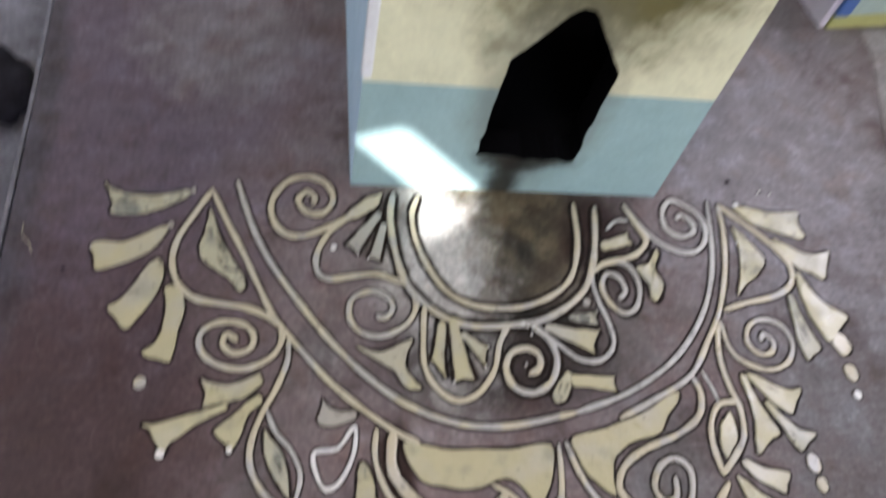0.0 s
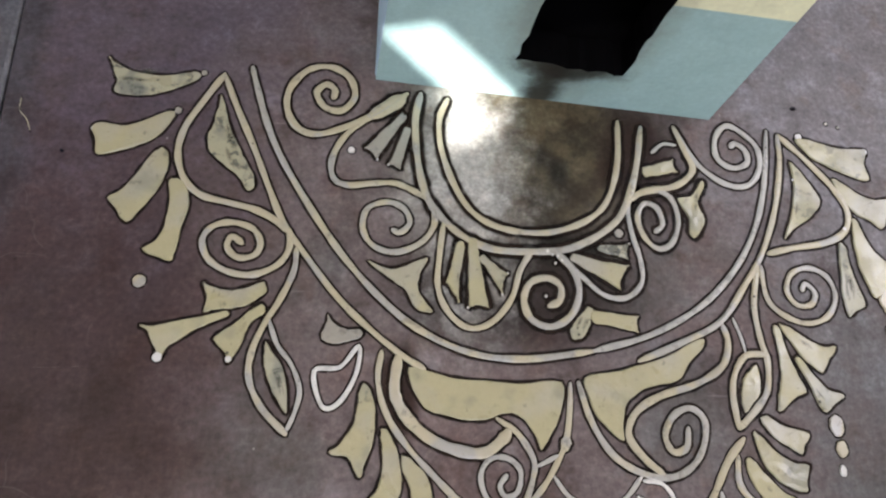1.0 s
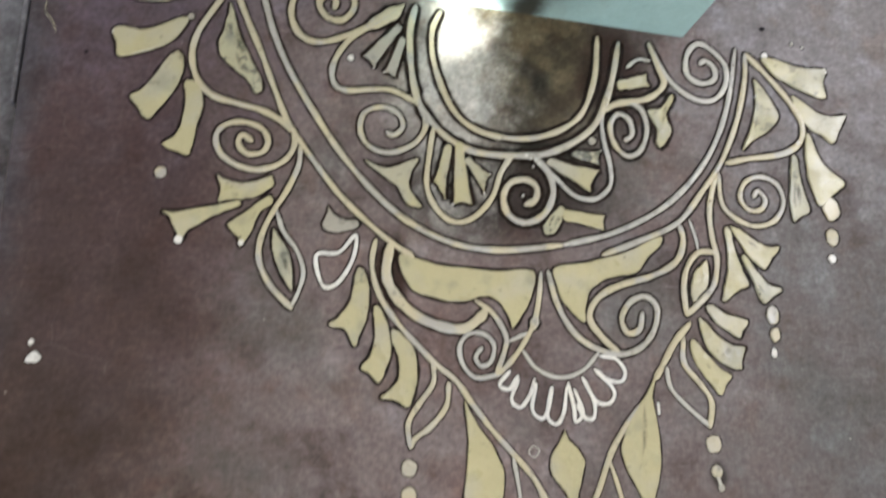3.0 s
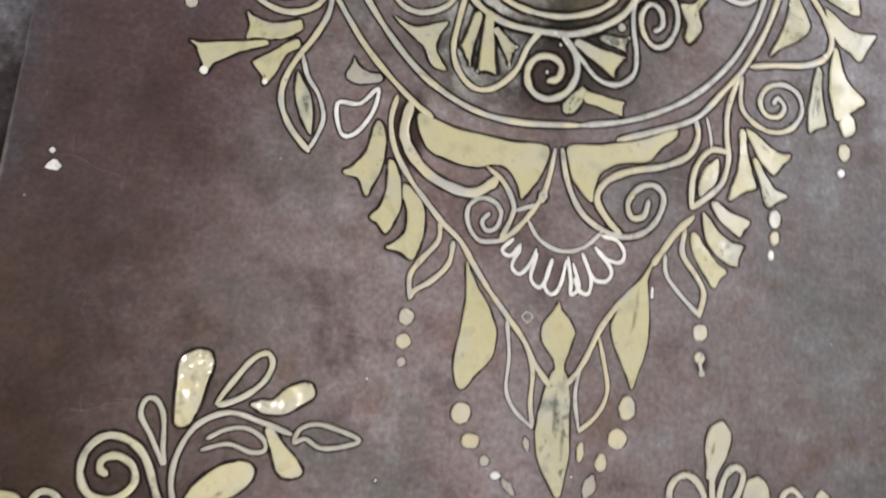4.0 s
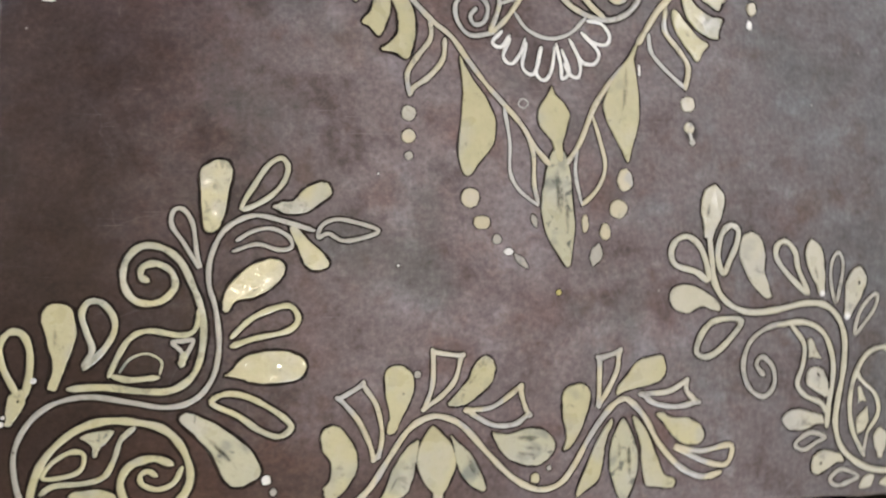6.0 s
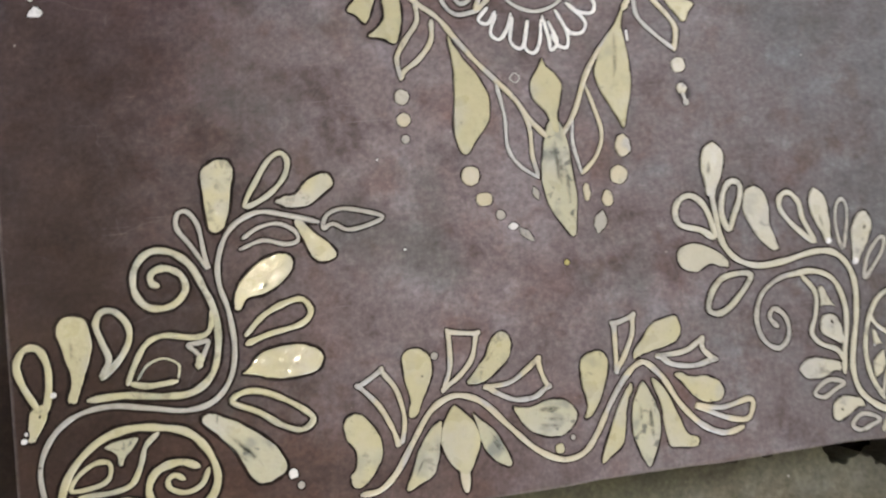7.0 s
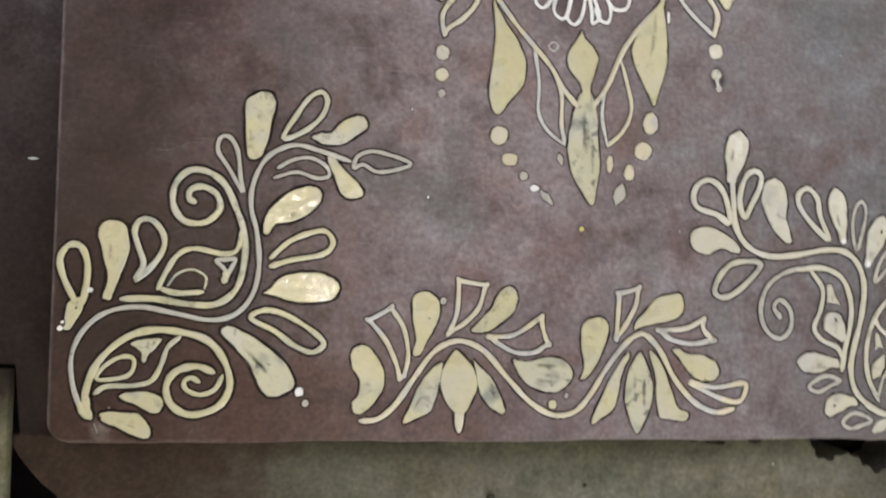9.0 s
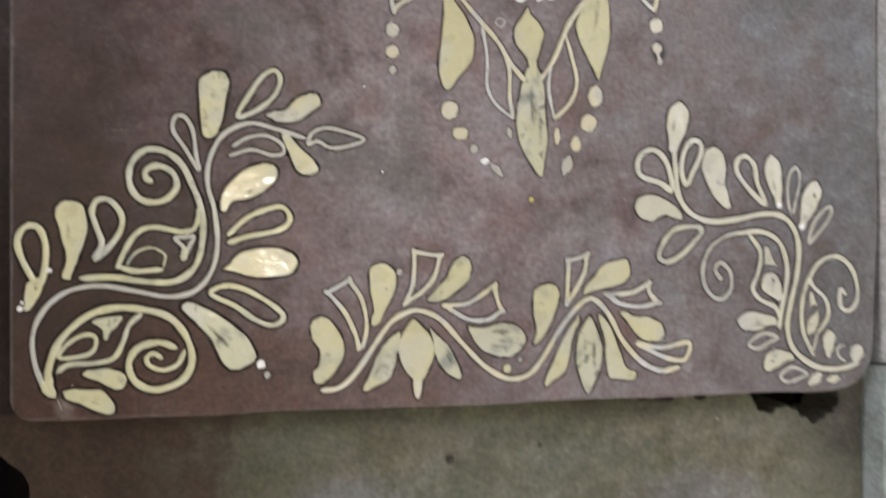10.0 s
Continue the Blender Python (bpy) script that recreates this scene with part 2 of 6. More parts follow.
SOOT = (0.012, 0.011, 0.008)
PLATFORM = cement("red_oxide_cement", (0.160, 0.119, 0.114), (0.240, 0.214, 0.218), (0.056, 0.039, 0.036), (0.38, 0.56), 5.0, True, [
    # Grey window sheen over the right side, painted into the floor colour.
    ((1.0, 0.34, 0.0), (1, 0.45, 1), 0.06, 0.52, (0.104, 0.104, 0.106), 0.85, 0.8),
    # Left side: browner floor, with shade painted into its colour as well.
    ((0.06, 0.64, 0.0), (1, 0.6, 1), 0.08, 0.24, (0.072, 0.042, 0.045), 0.85, 0.8),
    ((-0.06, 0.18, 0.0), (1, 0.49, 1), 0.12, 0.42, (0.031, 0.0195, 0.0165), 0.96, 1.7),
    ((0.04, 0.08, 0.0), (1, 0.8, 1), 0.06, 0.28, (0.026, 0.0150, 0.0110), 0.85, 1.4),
    # Bluish daylight at the far left, painted into the colour.
    ((0.10, 1.06, 0.0), (1, 0.7, 1), 0.08, 0.30, (0.112, 0.090, 0.118), 0.85, 0.8),
    # A soft reflection on the far floor, painted as a lighter patch.
    ((0.20, 1.08, 0.0), (1, 0.8, 1), 0.05, 0.12, (0.200, 0.184, 0.182), 0.6, 0.8),
    # Window sheen right of the stove, painted as a pale grey patch.
    ((0.82, 0.90, 0.0), (0.9, 0.65, 1), 0.06, 0.22, (0.235, 0.220, 0.232), 0.88, 0.85),
    # Dark band inside the left edge, then a pale scuff.
    ((0.0, 1.0, 0.0), (1, 0.07, 1), 0.018, 0.045, (0.075, 0.072, 0.085), 0.75),
    ((0.049, 0.011, 0.0), (1.0, 0.7, 1), 0.001, 0.011, (0.25, 0.22, 0.19), 0.7, 0.6),
    # Front edge painted dark to cancel the highlight on its bevel.
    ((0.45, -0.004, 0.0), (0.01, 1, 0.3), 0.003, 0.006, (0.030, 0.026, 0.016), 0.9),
    # Worn left and front rims, their highlight painted in as pale lines.
    ((0.0015, 0.5, -0.001), (1, 0.002, 0.6), 0.0008, 0.0034, (0.150, 0.125, 0.115), 0.7, 0.6),
    ((0.35, 0.0012, -0.001), (0.002, 1, 0.6), 0.0008, 0.0036, (0.135, 0.108, 0.088), 0.65, 0.6),
    # Brown and damp patches, then soot before the stove.
    ((0.348, 0.560, 0.0), (1.2, 0.5, 1), 0.012, 0.028, (0.026, 0.011, 0.007), 0.92, 0.7),
    ((0.655, 0.375, 0.0), (1.1, 0.8, 1), 0.004, 0.012, (0.020, 0.015, 0.012), 0.85, 0.7),
    ((0.25, 0.02, 0.0), (0.5, 1.3, 1), 0.04, 0.16, (0.080, 0.044, 0.032), 0.75, 0.6),
    ((0.485, 0.80, 0.0), (1, 0.95, 1), 0.07, 0.15, (0.135, 0.112, 0.066), 0.92, 0.30),
    ((0.455, 0.655, 0.0), (0.7, 1.3, 1), 0.045, 0.11, (0.016, 0.012, 0.009), 0.86, 0.6),
    ((0.475, 0.690, 0.0), (0.5, 1.6, 1), 0.008, 0.040, SOOT, 0.9, 0.6),
    ((0.430, 0.670, 0.0), (0.8, 1.2, 1), 0.010, 0.035, SOOT, 0.85, 0.6),
    ((0.487, 0.779, 0.0), (1, 0.8, 1), 0.002, 0.018, SOOT, 0.97, 0.8),
    ((0.500, 0.763, 0.0), (1.1, 0.7, 1), 0.003, 0.020, SOOT, 0.97, 0.8),
    ((0.470, 0.725, 0.0), (0.5, 1, 1), 0.004, 0.032, (0.032, 0.025, 0.017), 0.85, 0.4),
    ((0.520, 0.740, 0.0), (0.8, 0.8, 1), 0.004, 0.022, (0.030, 0.022, 0.016), 0.8, 0.4),
    ((0.580, 0.780, 0.0), (1, 0.6, 1), 0.018, 0.060, (0.024, 0.010, 0.009), 0.92, 0.6),
    # Sun glare and its streak before the stove, painted pale into the floor.
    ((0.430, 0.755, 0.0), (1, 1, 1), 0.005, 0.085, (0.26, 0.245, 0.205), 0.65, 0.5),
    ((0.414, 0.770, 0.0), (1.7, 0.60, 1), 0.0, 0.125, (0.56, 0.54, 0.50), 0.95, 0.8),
], 0.16)
LOW_FLOOR = cement("green_grey_cement", (0.096, 0.091, 0.061), (0.140, 0.137, 0.112), (0.060, 0.058, 0.032), (0.5, 0.75), 8.0, True, [
    # Olive strip along the platform's foot, then browner at the front left.
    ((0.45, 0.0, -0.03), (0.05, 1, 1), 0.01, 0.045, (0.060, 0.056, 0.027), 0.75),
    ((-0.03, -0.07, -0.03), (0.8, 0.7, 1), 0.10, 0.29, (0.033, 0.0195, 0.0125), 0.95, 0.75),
    ((0.70, -0.13, -0.03), (0.6, 1.2, 1), 0.01, 0.07, (0.15, 0.14, 0.135), 0.7, 0.7),
    ((0.32, -0.12, -0.03), (0.7, 1.2, 1), 0.01, 0.07, (0.15, 0.145, 0.14), 0.7, 0.7),
    ((0.90, -0.03, -0.03), (1, 1, 1), 0.02, 0.10, (0.062, 0.054, 0.044), 0.8),
], 0.1)
SIDE_FLOOR = cement("grey_side_cement", (0.040, 0.029, 0.028), (0.056, 0.044, 0.045), (0.020, 0.014, 0.014), (0.7, 0.9), 6.0, False, [
    # Darker brown at the front, paler blue-grey further back.
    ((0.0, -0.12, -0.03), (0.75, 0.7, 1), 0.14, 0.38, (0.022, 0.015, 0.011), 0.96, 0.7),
    ((-0.06, 1.25, -0.03), (1, 0.45, 1), 0.15, 0.37, (0.22, 0.22, 0.245), 0.85, 0.7),
], 0.1)
WHITEWASH = cement("whitewash", (0.37, 0.40, 0.39), (0.52, 0.56, 0.55), (0.24, 0.255, 0.24), (0.6, 0.8), 5.0, False)
DUSTY = cement("dusty_cement", (0.235, 0.228, 0.225), (0.33, 0.32, 0.32), (0.16, 0.15, 0.145), (0.6, 0.8), 5.0, True, (), 0.1)
ROOM_WALL = cement("unseen_room_wall", (0.42, 0.40, 0.34), (0.52, 0.5, 0.44), (0.3, 0.28, 0.23), (0.7, 0.9), 2.0, False)
ROOM_CEILING = cement("unseen_ceiling", (0.30, 0.27, 0.22), (0.38, 0.35, 0.3), (0.18, 0.16, 0.13), (0.7, 0.9), 2.0, False)
# Soil blackened in colour to carry the deep shade of the gaps.
SOIL = cement("shade_black_soil", (0.006, 0.0045, 0.004), (0.009, 0.007, 0.006), (0.003, 0.0025, 0.002), (0.8, 0.95), 12.0, False, (), 0.03)
PASTES = {
    "c": paste("cream_paste", (0.430, 0.395, 0.236), (0.235, 0.245, 0.180), 0.55, fade=0.45),
    # Right spray's cream, greyed to carry the cool window light on it.
    "r": paste("window_lit_cream_paste", (0.43, 0.405, 0.305), (0.27, 0.27, 0.235), 0.6, fade=0.35),
    "p": paste("pale_paste", (0.345, 0.325, 0.275), (0.25, 0.245, 0.24), 0.6),
    "l": paste("pale_cream_paste", (0.475, 0.425, 0.295), (0.34, 0.325, 0.28), 0.6, fade=0.8),
    "q": paste("chalky_paste", (0.43, 0.42, 0.385), (0.30, 0.30, 0.29), 0.6),
    "y": paste("yellow_paste", (0.46, 0.40, 0.15), (0.34, 0.30, 0.14), 0.4),
    "w": paste("white_paste", (0.66, 0.65, 0.62), (0.48, 0.48, 0.46), 0.4),
    "g": paste("thin_grey_paste", (0.41, 0.39, 0.265), (0.20, 0.212, 0.175), 1.0, 0.38, 0.10),
}
STREAK, n, l, b = mat("scraped_film")            # where a finger or tip has dragged the paste thin
b.inputs["Roughness"].default_value = 0.45
w = coords(n, l)
l.new(blend(n, l, span(n, l, noise_tex(n, l, w, 90, 4), 0.4, 0.62), (0.185, 0.190, 0.140), (0.085, 0.085, 0.065)), b.inputs["Base Color"])
thinned = n.new("ShaderNodeAttribute")
thinned.attribute_name = "damp"
l.new(calc(n, l, "MULTIPLY", thinned.outputs["Fac"], span(n, l, noise_tex(n, l, w, 130, 5, 0.7), 0.36, 0.60, 0.10, 0.65)), b.inputs["Alpha"])
DAMP, n, l, b = mat("damp_rim")              # the cement soaked dark round the paste, fading outwards
b.inputs["Roughness"].default_value = 0.55
b.inputs["Specular IOR Level"].default_value = 0.12
w = coords(n, l)
l.new(blend(n, l, span(n, l, noise_tex(n, l, w, 60, 4), 0.35, 0.65), (0.006, 0.004, 0.003), (0.020, 0.012, 0.008)), b.inputs["Base Color"])
wet = n.new("ShaderNodeAttribute")
wet.attribute_name = "damp"
patchy = span(n, l, noise_tex(n, l, w, 75, 4, 0.6), 0.28, 0.48, 0.55, 1.0)
l.new(calc(n, l, "MULTIPLY", span(n, l, wet.outputs["Fac"], 0.0, 0.55), patchy), b.inputs["Alpha"])


# ---- making meshes ----
def part(name, bm, material, parent=None, label="", smooth=False):
    me = bpy.data.meshes.new(name)
    bmesh.ops.recalc_face_normals(bm, faces=bm.faces)
    bm.to_mesh(me)
    bm.free()
    for m in material if isinstance(material, (list, tuple)) else [material]:
        me.materials.append(m)
    if smooth:
        me.polygons.foreach_set("use_smooth", [True] * len(me.polygons))
    ob = new(name, me)
    ob.parent = parent
    return tagged(ob, label)


def thing(name, at=(0, 0, 0), turn=0.0):
    ob = new(name)
    ob.empty_display_size = 0.05
    ob.matrix_world = pose(*at, 0, 0, turn)
    return ob


def box(bm, lo, hi, bevel=0.0, cuts=1):
    made = bmesh.ops.create_cube(bm, size=1, matrix=Matrix.Translation([(a + b) / 2 for a, b in zip(lo, hi)]) @ Matrix.Diagonal([b - a for a, b in zip(lo, hi)] + [1]))
    if bevel:
        edges = {e for v in made["verts"] for e in v.link_edges}
        bmesh.ops.bevel(bm, geom=list(edges), offset=bevel, segments=cuts, affect="EDGES", profile=0.6)


def slab(outline, top, bottom, bevel=0.0, segments=2):
    """A slab with the given outline, its upper rim rounded."""
    bm = bmesh.new()
    up = [bm.verts.new((x, y, top)) for x, y in outline]
    face = bm.faces.new(up)
    made = bmesh.ops.extrude_face_region(bm, geom=[face])
    bmesh.ops.translate(bm, vec=(0, 0, bottom - top), verts=[v for v in made["geom"] if isinstance(v, bmesh.types.BMVert)])
    if bevel:
        rim = [e for e in bm.edges if all(abs(v.co.z - top) < 1e-6 for v in e.verts)]
        bmesh.ops.bevel(bm, geom=rim, offset=bevel, segments=segments, affect="EDGES", profile=0.5)
    return bm


def ragged(points, step=0.02, wobble=0.002, seed=1, skip=()):
    """A closed outline with points added along its sides and moved a little, as hand-laid cement has. skip: sides that stay straight."""
    rnd, out = random.Random(seed), []
    for i, (a, b) in enumerate(zip(points, points[1:] + points[:1])):
        a, b = Vector(a), Vector(b)
        out.append(a)
        count = 0 if i in skip else max(0, int((b - a).length / step) - 1)
        side = Vector((-(b - a).y, (b - a).x)).normalized()
        for k in range(count):
            out.append(a.lerp(b, (k + 1) / (count + 1)) + side * rnd.uniform(-wobble, wobble))
    return [tuple(p) for p in out]


# ---- the setting ----
PLAT_X0, PLAT_X1, PLAT_Y1 = 0.0, 0.920, 1.75
LOW = -0.030


def arc(cx, cy, r, a0, a1, count=6):
    return [(cx + r * math.cos(radians(a0 + (a1 - a0) * i / count)), cy + r * math.sin(radians(a0 + (a1 - a0) * i / count))) for i in range(count + 1)]


outline = ragged([(0.03, 0.0), (0.858, 0.0)], 0.03, 0.0012, 4, (1,)) + [(0.876, 0.004), (0.889, 0.010), (0.898, 0.018), (0.905, 0.031), (0.909, 0.055), (0.917, 0.185), (PLAT_X1, 0.5), (0.972, 0.85), (1.04, 1.05), (1.05, 1.2), (1.05, PLAT_Y1), (0.004, PLAT_Y1), (0.006, 1.0), (0.0, 0.5)] + arc(0.022, 0.022, 0.022, 180, 265)
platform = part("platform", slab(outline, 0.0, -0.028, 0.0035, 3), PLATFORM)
tagged(platform, "dark red-brown oxide cement platform, worn and sooty", "platform", kind="structure")

bm = slab([(-0.004, 0.72), (0.0, 0.72), (0.006, 1.0), (0.004, PLAT_Y1), (-0.003, PLAT_Y1), (0.001, 1.0)], -0.001, -0.028, 0.001, 1)
tagged(part("trim", bm, SIDE_FLOOR), "pale worn cement lip along the platform", "trim", kind="structure")

# the lower floor in front, with its broken rim and its rounded corner
def crumble(points, depth=3, much=0.22, seed=1):
    """A broken edge: each stretch halved again and again, its middle pushed aside."""
    rnd, out = random.Random(seed), [Vector(p) for p in points]
    for _ in range(depth):
        finer = [out[0]]
        for a, b in zip(out, out[1:]):
            across = Vector((-(b - a).y, (b - a).x))
            finer += [(a + b) / 2 + across * rnd.uniform(-much, much), b]
        out = finer
    return [tuple(p) for p in out]


hole = crumble([(0.900, 0.006), (0.884, -0.006), (0.886, -0.018), (0.880, -0.027), (0.870, -0.033), (0.862, -0.040), (0.850, -0.041), (0.838, -0.035), (0.834, -0.025), (0.822, -0.020), (0.808, -0.023), (0.797, -0.029),
                (0.786, -0.026), (0.779, -0.014), (0.772, -0.004), (0.745, -0.0055), (0.735, 0.002)], 3, 0.24, 5)
slits = crumble([(0.724, 0.002), (0.720, -0.008), (0.709, -0.0095), (0.701, 0.002)], 3, 0.16, 6) + crumble([(0.688, 0.002), (0.682, -0.0075), (0.664, -0.009), (0.642, -0.008), (0.634, 0.002)], 3, 0.14, 8)
front = [(-0.036, -0.018), (-0.026, -0.031), (-0.014, -0.045), (0.0, -0.056), (0.006, -0.068), (0.007, -0.09), (0.014, -0.14), (0.02, -0.6), (0.914, -0.6), (0.916, -0.05), (0.921, 0.022)]
front += hole + slits + [(0.0, 0.002), (-0.042, 0.002), (-0.042, -0.008)]
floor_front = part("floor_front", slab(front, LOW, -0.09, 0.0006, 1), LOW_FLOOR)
tagged(floor_front, "green-grey worn cement floor with a broken rim", "floor", kind="structure")
side = [(-0.035, 0.002), (-0.002, 0.002), (0.003, 0.5), (0.003, 1.75), (-1.3, 1.75), (-1.3, 0.07), (-0.042, 0.07)]
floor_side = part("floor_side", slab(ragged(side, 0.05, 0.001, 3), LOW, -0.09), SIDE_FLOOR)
tagged(floor_side, "grey cement floor beside the platform", "floor", kind="structure")
bm = bmesh.new()
box(bm, (-1.5, -1.6, -0.2), (2.2, 2.3, -0.12))
ground = tagged(part("ground", bm, SOIL), "earth under the broken floor, blackened for deep shade", "ground", kind="structure")
bm = slab(ragged([(0.924, 0.028), (2.0, 0.028), (2.0, 1.9), (1.055, 1.9), (1.055, 1.2), (1.045, 1.05), (0.977, 0.85), (0.924, 0.5)], 0.06, 0.0015, 8), -0.006, -0.09, 0.003)
floor_right = tagged(part("floor_right", bm, DUSTY), "pale dusty cement floor strip beside the platform", "floor", kind="structure")
bm = slab(ragged([(0.917, -0.7), (2.0, -0.7), (2.0, 0.024), (0.925, 0.024), (0.920, -0.05)], 0.05, 0.0015, 9), 0.004, -0.09, 0.005)
kerb = tagged(part("kerb", bm, WHITEWASH), "whitewashed cement kerb", "kerb", kind="structure")

# room: unseen walls and ceiling, added to shape and bounce the light
X0, X1, Y0, Y1, Z0, Z1 = -1.3, 2.0, -1.4, 1.9, -0.12, 2.4


def wall_with_holes(name, origin, across, up, outwards, size, holes, label, thick=0.12):
    """A wall in the plane of across and up, with openings through it."""
    bm = bmesh.new()
    o, a, u, w = (Vector(v) for v in (origin, across, up, outwards))
    ring = [(0, 0), (size[0], 0), size, (0, size[1])]
    edges = []
    for loop in (ring, *holes):
        vs = [bm.verts.new(o + a * p + u * q) for p, q in loop]
        edges += [bm.edges.new((vs[i], vs[(i + 1) % len(vs)])) for i in range(len(vs))]
    bmesh.ops.triangle_fill(bm, edges=edges, use_beauty=True)
    made = bmesh.ops.extrude_face_region(bm, geom=list(bm.faces))
    bmesh.ops.translate(bm, vec=w * thick, verts=[v for v in made["geom"] if isinstance(v, bmesh.types.BMVert)])
    return tagged(part(name, bm, ROOM_WALL), label, "wall", kind="structure")


# the stove's front; the unseen wall's gap is traced back from its sun patch
STOVE_A, STOVE_U = Vector((0.331, 0.857, 0.0)), Vector((0.995, -0.097, 0.0)).normalized()
gap = []
for along, height in ((0.002, 0.074), (0.050, 0.094), (0.132, 0.006), (0.150, -0.030), (0.118, -0.048), (0.066, -0.002)):
    p = STOVE_A + STOVE_U * along + Vector((0, 0, height))
    q = p - SUN_TO * ((p.x - X0) / SUN_TO.x)
    gap.append((q.y - Y0, q.z - Z0))
wall_with_holes("wall_west", (X0, Y0, Z0), (0, 1, 0), (0, 0, 1), SUN_TO / -SUN_TO.x, (Y1 - Y0, Z1 - Z0), [gap, [(2.15, 1.17), (2.75, 1.17), (2.75, 1.87), (2.15, 1.87)]], "unseen wall, added with a gap that shapes the sun patch and an opening for fill light", 0.08)
wall_with_holes("wall_south", (X0, Y0, Z0), (1, 0, 0), (0, 0, 1), (0, -1, 0), (X1 - X0, Z1 - Z0), [[(1.55, 0.12), (2.55, 0.12), (2.55, 2.05), (1.55, 2.05)]], "unseen limewashed wall, added with an open doorway for light")
wall_with_holes("wall_east", (X1, Y0, Z0), (0, 1, 0), (0, 0, 1), (1, 0, 0), (Y1 - Y0, Z1 - Z0), [[(1.9, 1.0), (3.2, 1.0), (3.2, 2.15), (1.9, 2.15)]], "unseen limewashed wall, added with a window opening for light")
for name, lo, hi in (("wall_north", (X0, Y1, Z0), (X1, Y1 + 0.12, Z1)),):
    bm = bmesh.new()
    box(bm, lo, hi)
    tagged(part(name, bm, ROOM_WALL), "unseen limewashed wall, added to bounce light", "wall", kind="structure")
bm = bmesh.new()
box(bm, (X0 - 0.2, Y0 - 0.2, Z1), (X1 + 0.2, Y1 + 0.2, Z1 + 0.1))
tagged(part("ceiling", bm, ROOM_CEILING), "unseen brown ceiling, added to close off the light", "ceiling", kind="structure")


# ---- the stove ----
def paint(name, base, worn, stains_and_light=()):
    return cement(name, base, tint(base, 1.10), tuple((2 * p + q) / 3 for p, q in zip(base, worn)), (0.42, 0.6), 7.0, False, stains_and_light, 0.25, 0.25)


SOOT_STAINS = [((0.205, 0.0, 0.285), (0.75, 0.6, 0.9), 0.03, 0.130, (0.105, 0.090, 0.022), 0.95, 0.7),
               ((0.175, 0.0, 0.14), (1.2, 0.6, 0.6), 0.055, 0.10, (0.16, 0.16, 0.12), 0.6, 0.7),
               ((0.158, -0.01, 0.022), (1.7, 1, 0.7), 0.012, 0.050, (0.030, 0.026, 0.018), 0.95, 0.3),
               ((0.172, 0.0, 0.054), (0.5, 1, 1.3), 0.012, 0.036, (0.020, 0.018, 0.014), 0.9, 0.5)]
STOVE_CREAM = paint("cream_paint", (0.70, 0.70, 0.49), (0.50, 0.52, 0.35), SOOT_STAINS)
STOVE_BLUE = paint("blue_green_paint", (0.30, 0.44, 0.44), (0.2, 0.33, 0.34), SOOT_STAINS)
# Side blue lightened to carry the light it catches from the left.
STOVE_SIDE = paint("light_blue_paint", (0.50, 0.68, 0.80), (0.42, 0.58, 0.68))
STOVE_INSIDE, n, l, b = mat("sooty_lining")
b.inputs["Base Color"].default_value, b.inputs["Roughness"].default_value = (0.004, 0.004, 0.005, 1), 0.95
b.inputs["Specular IOR Level"].default_value = 0.02


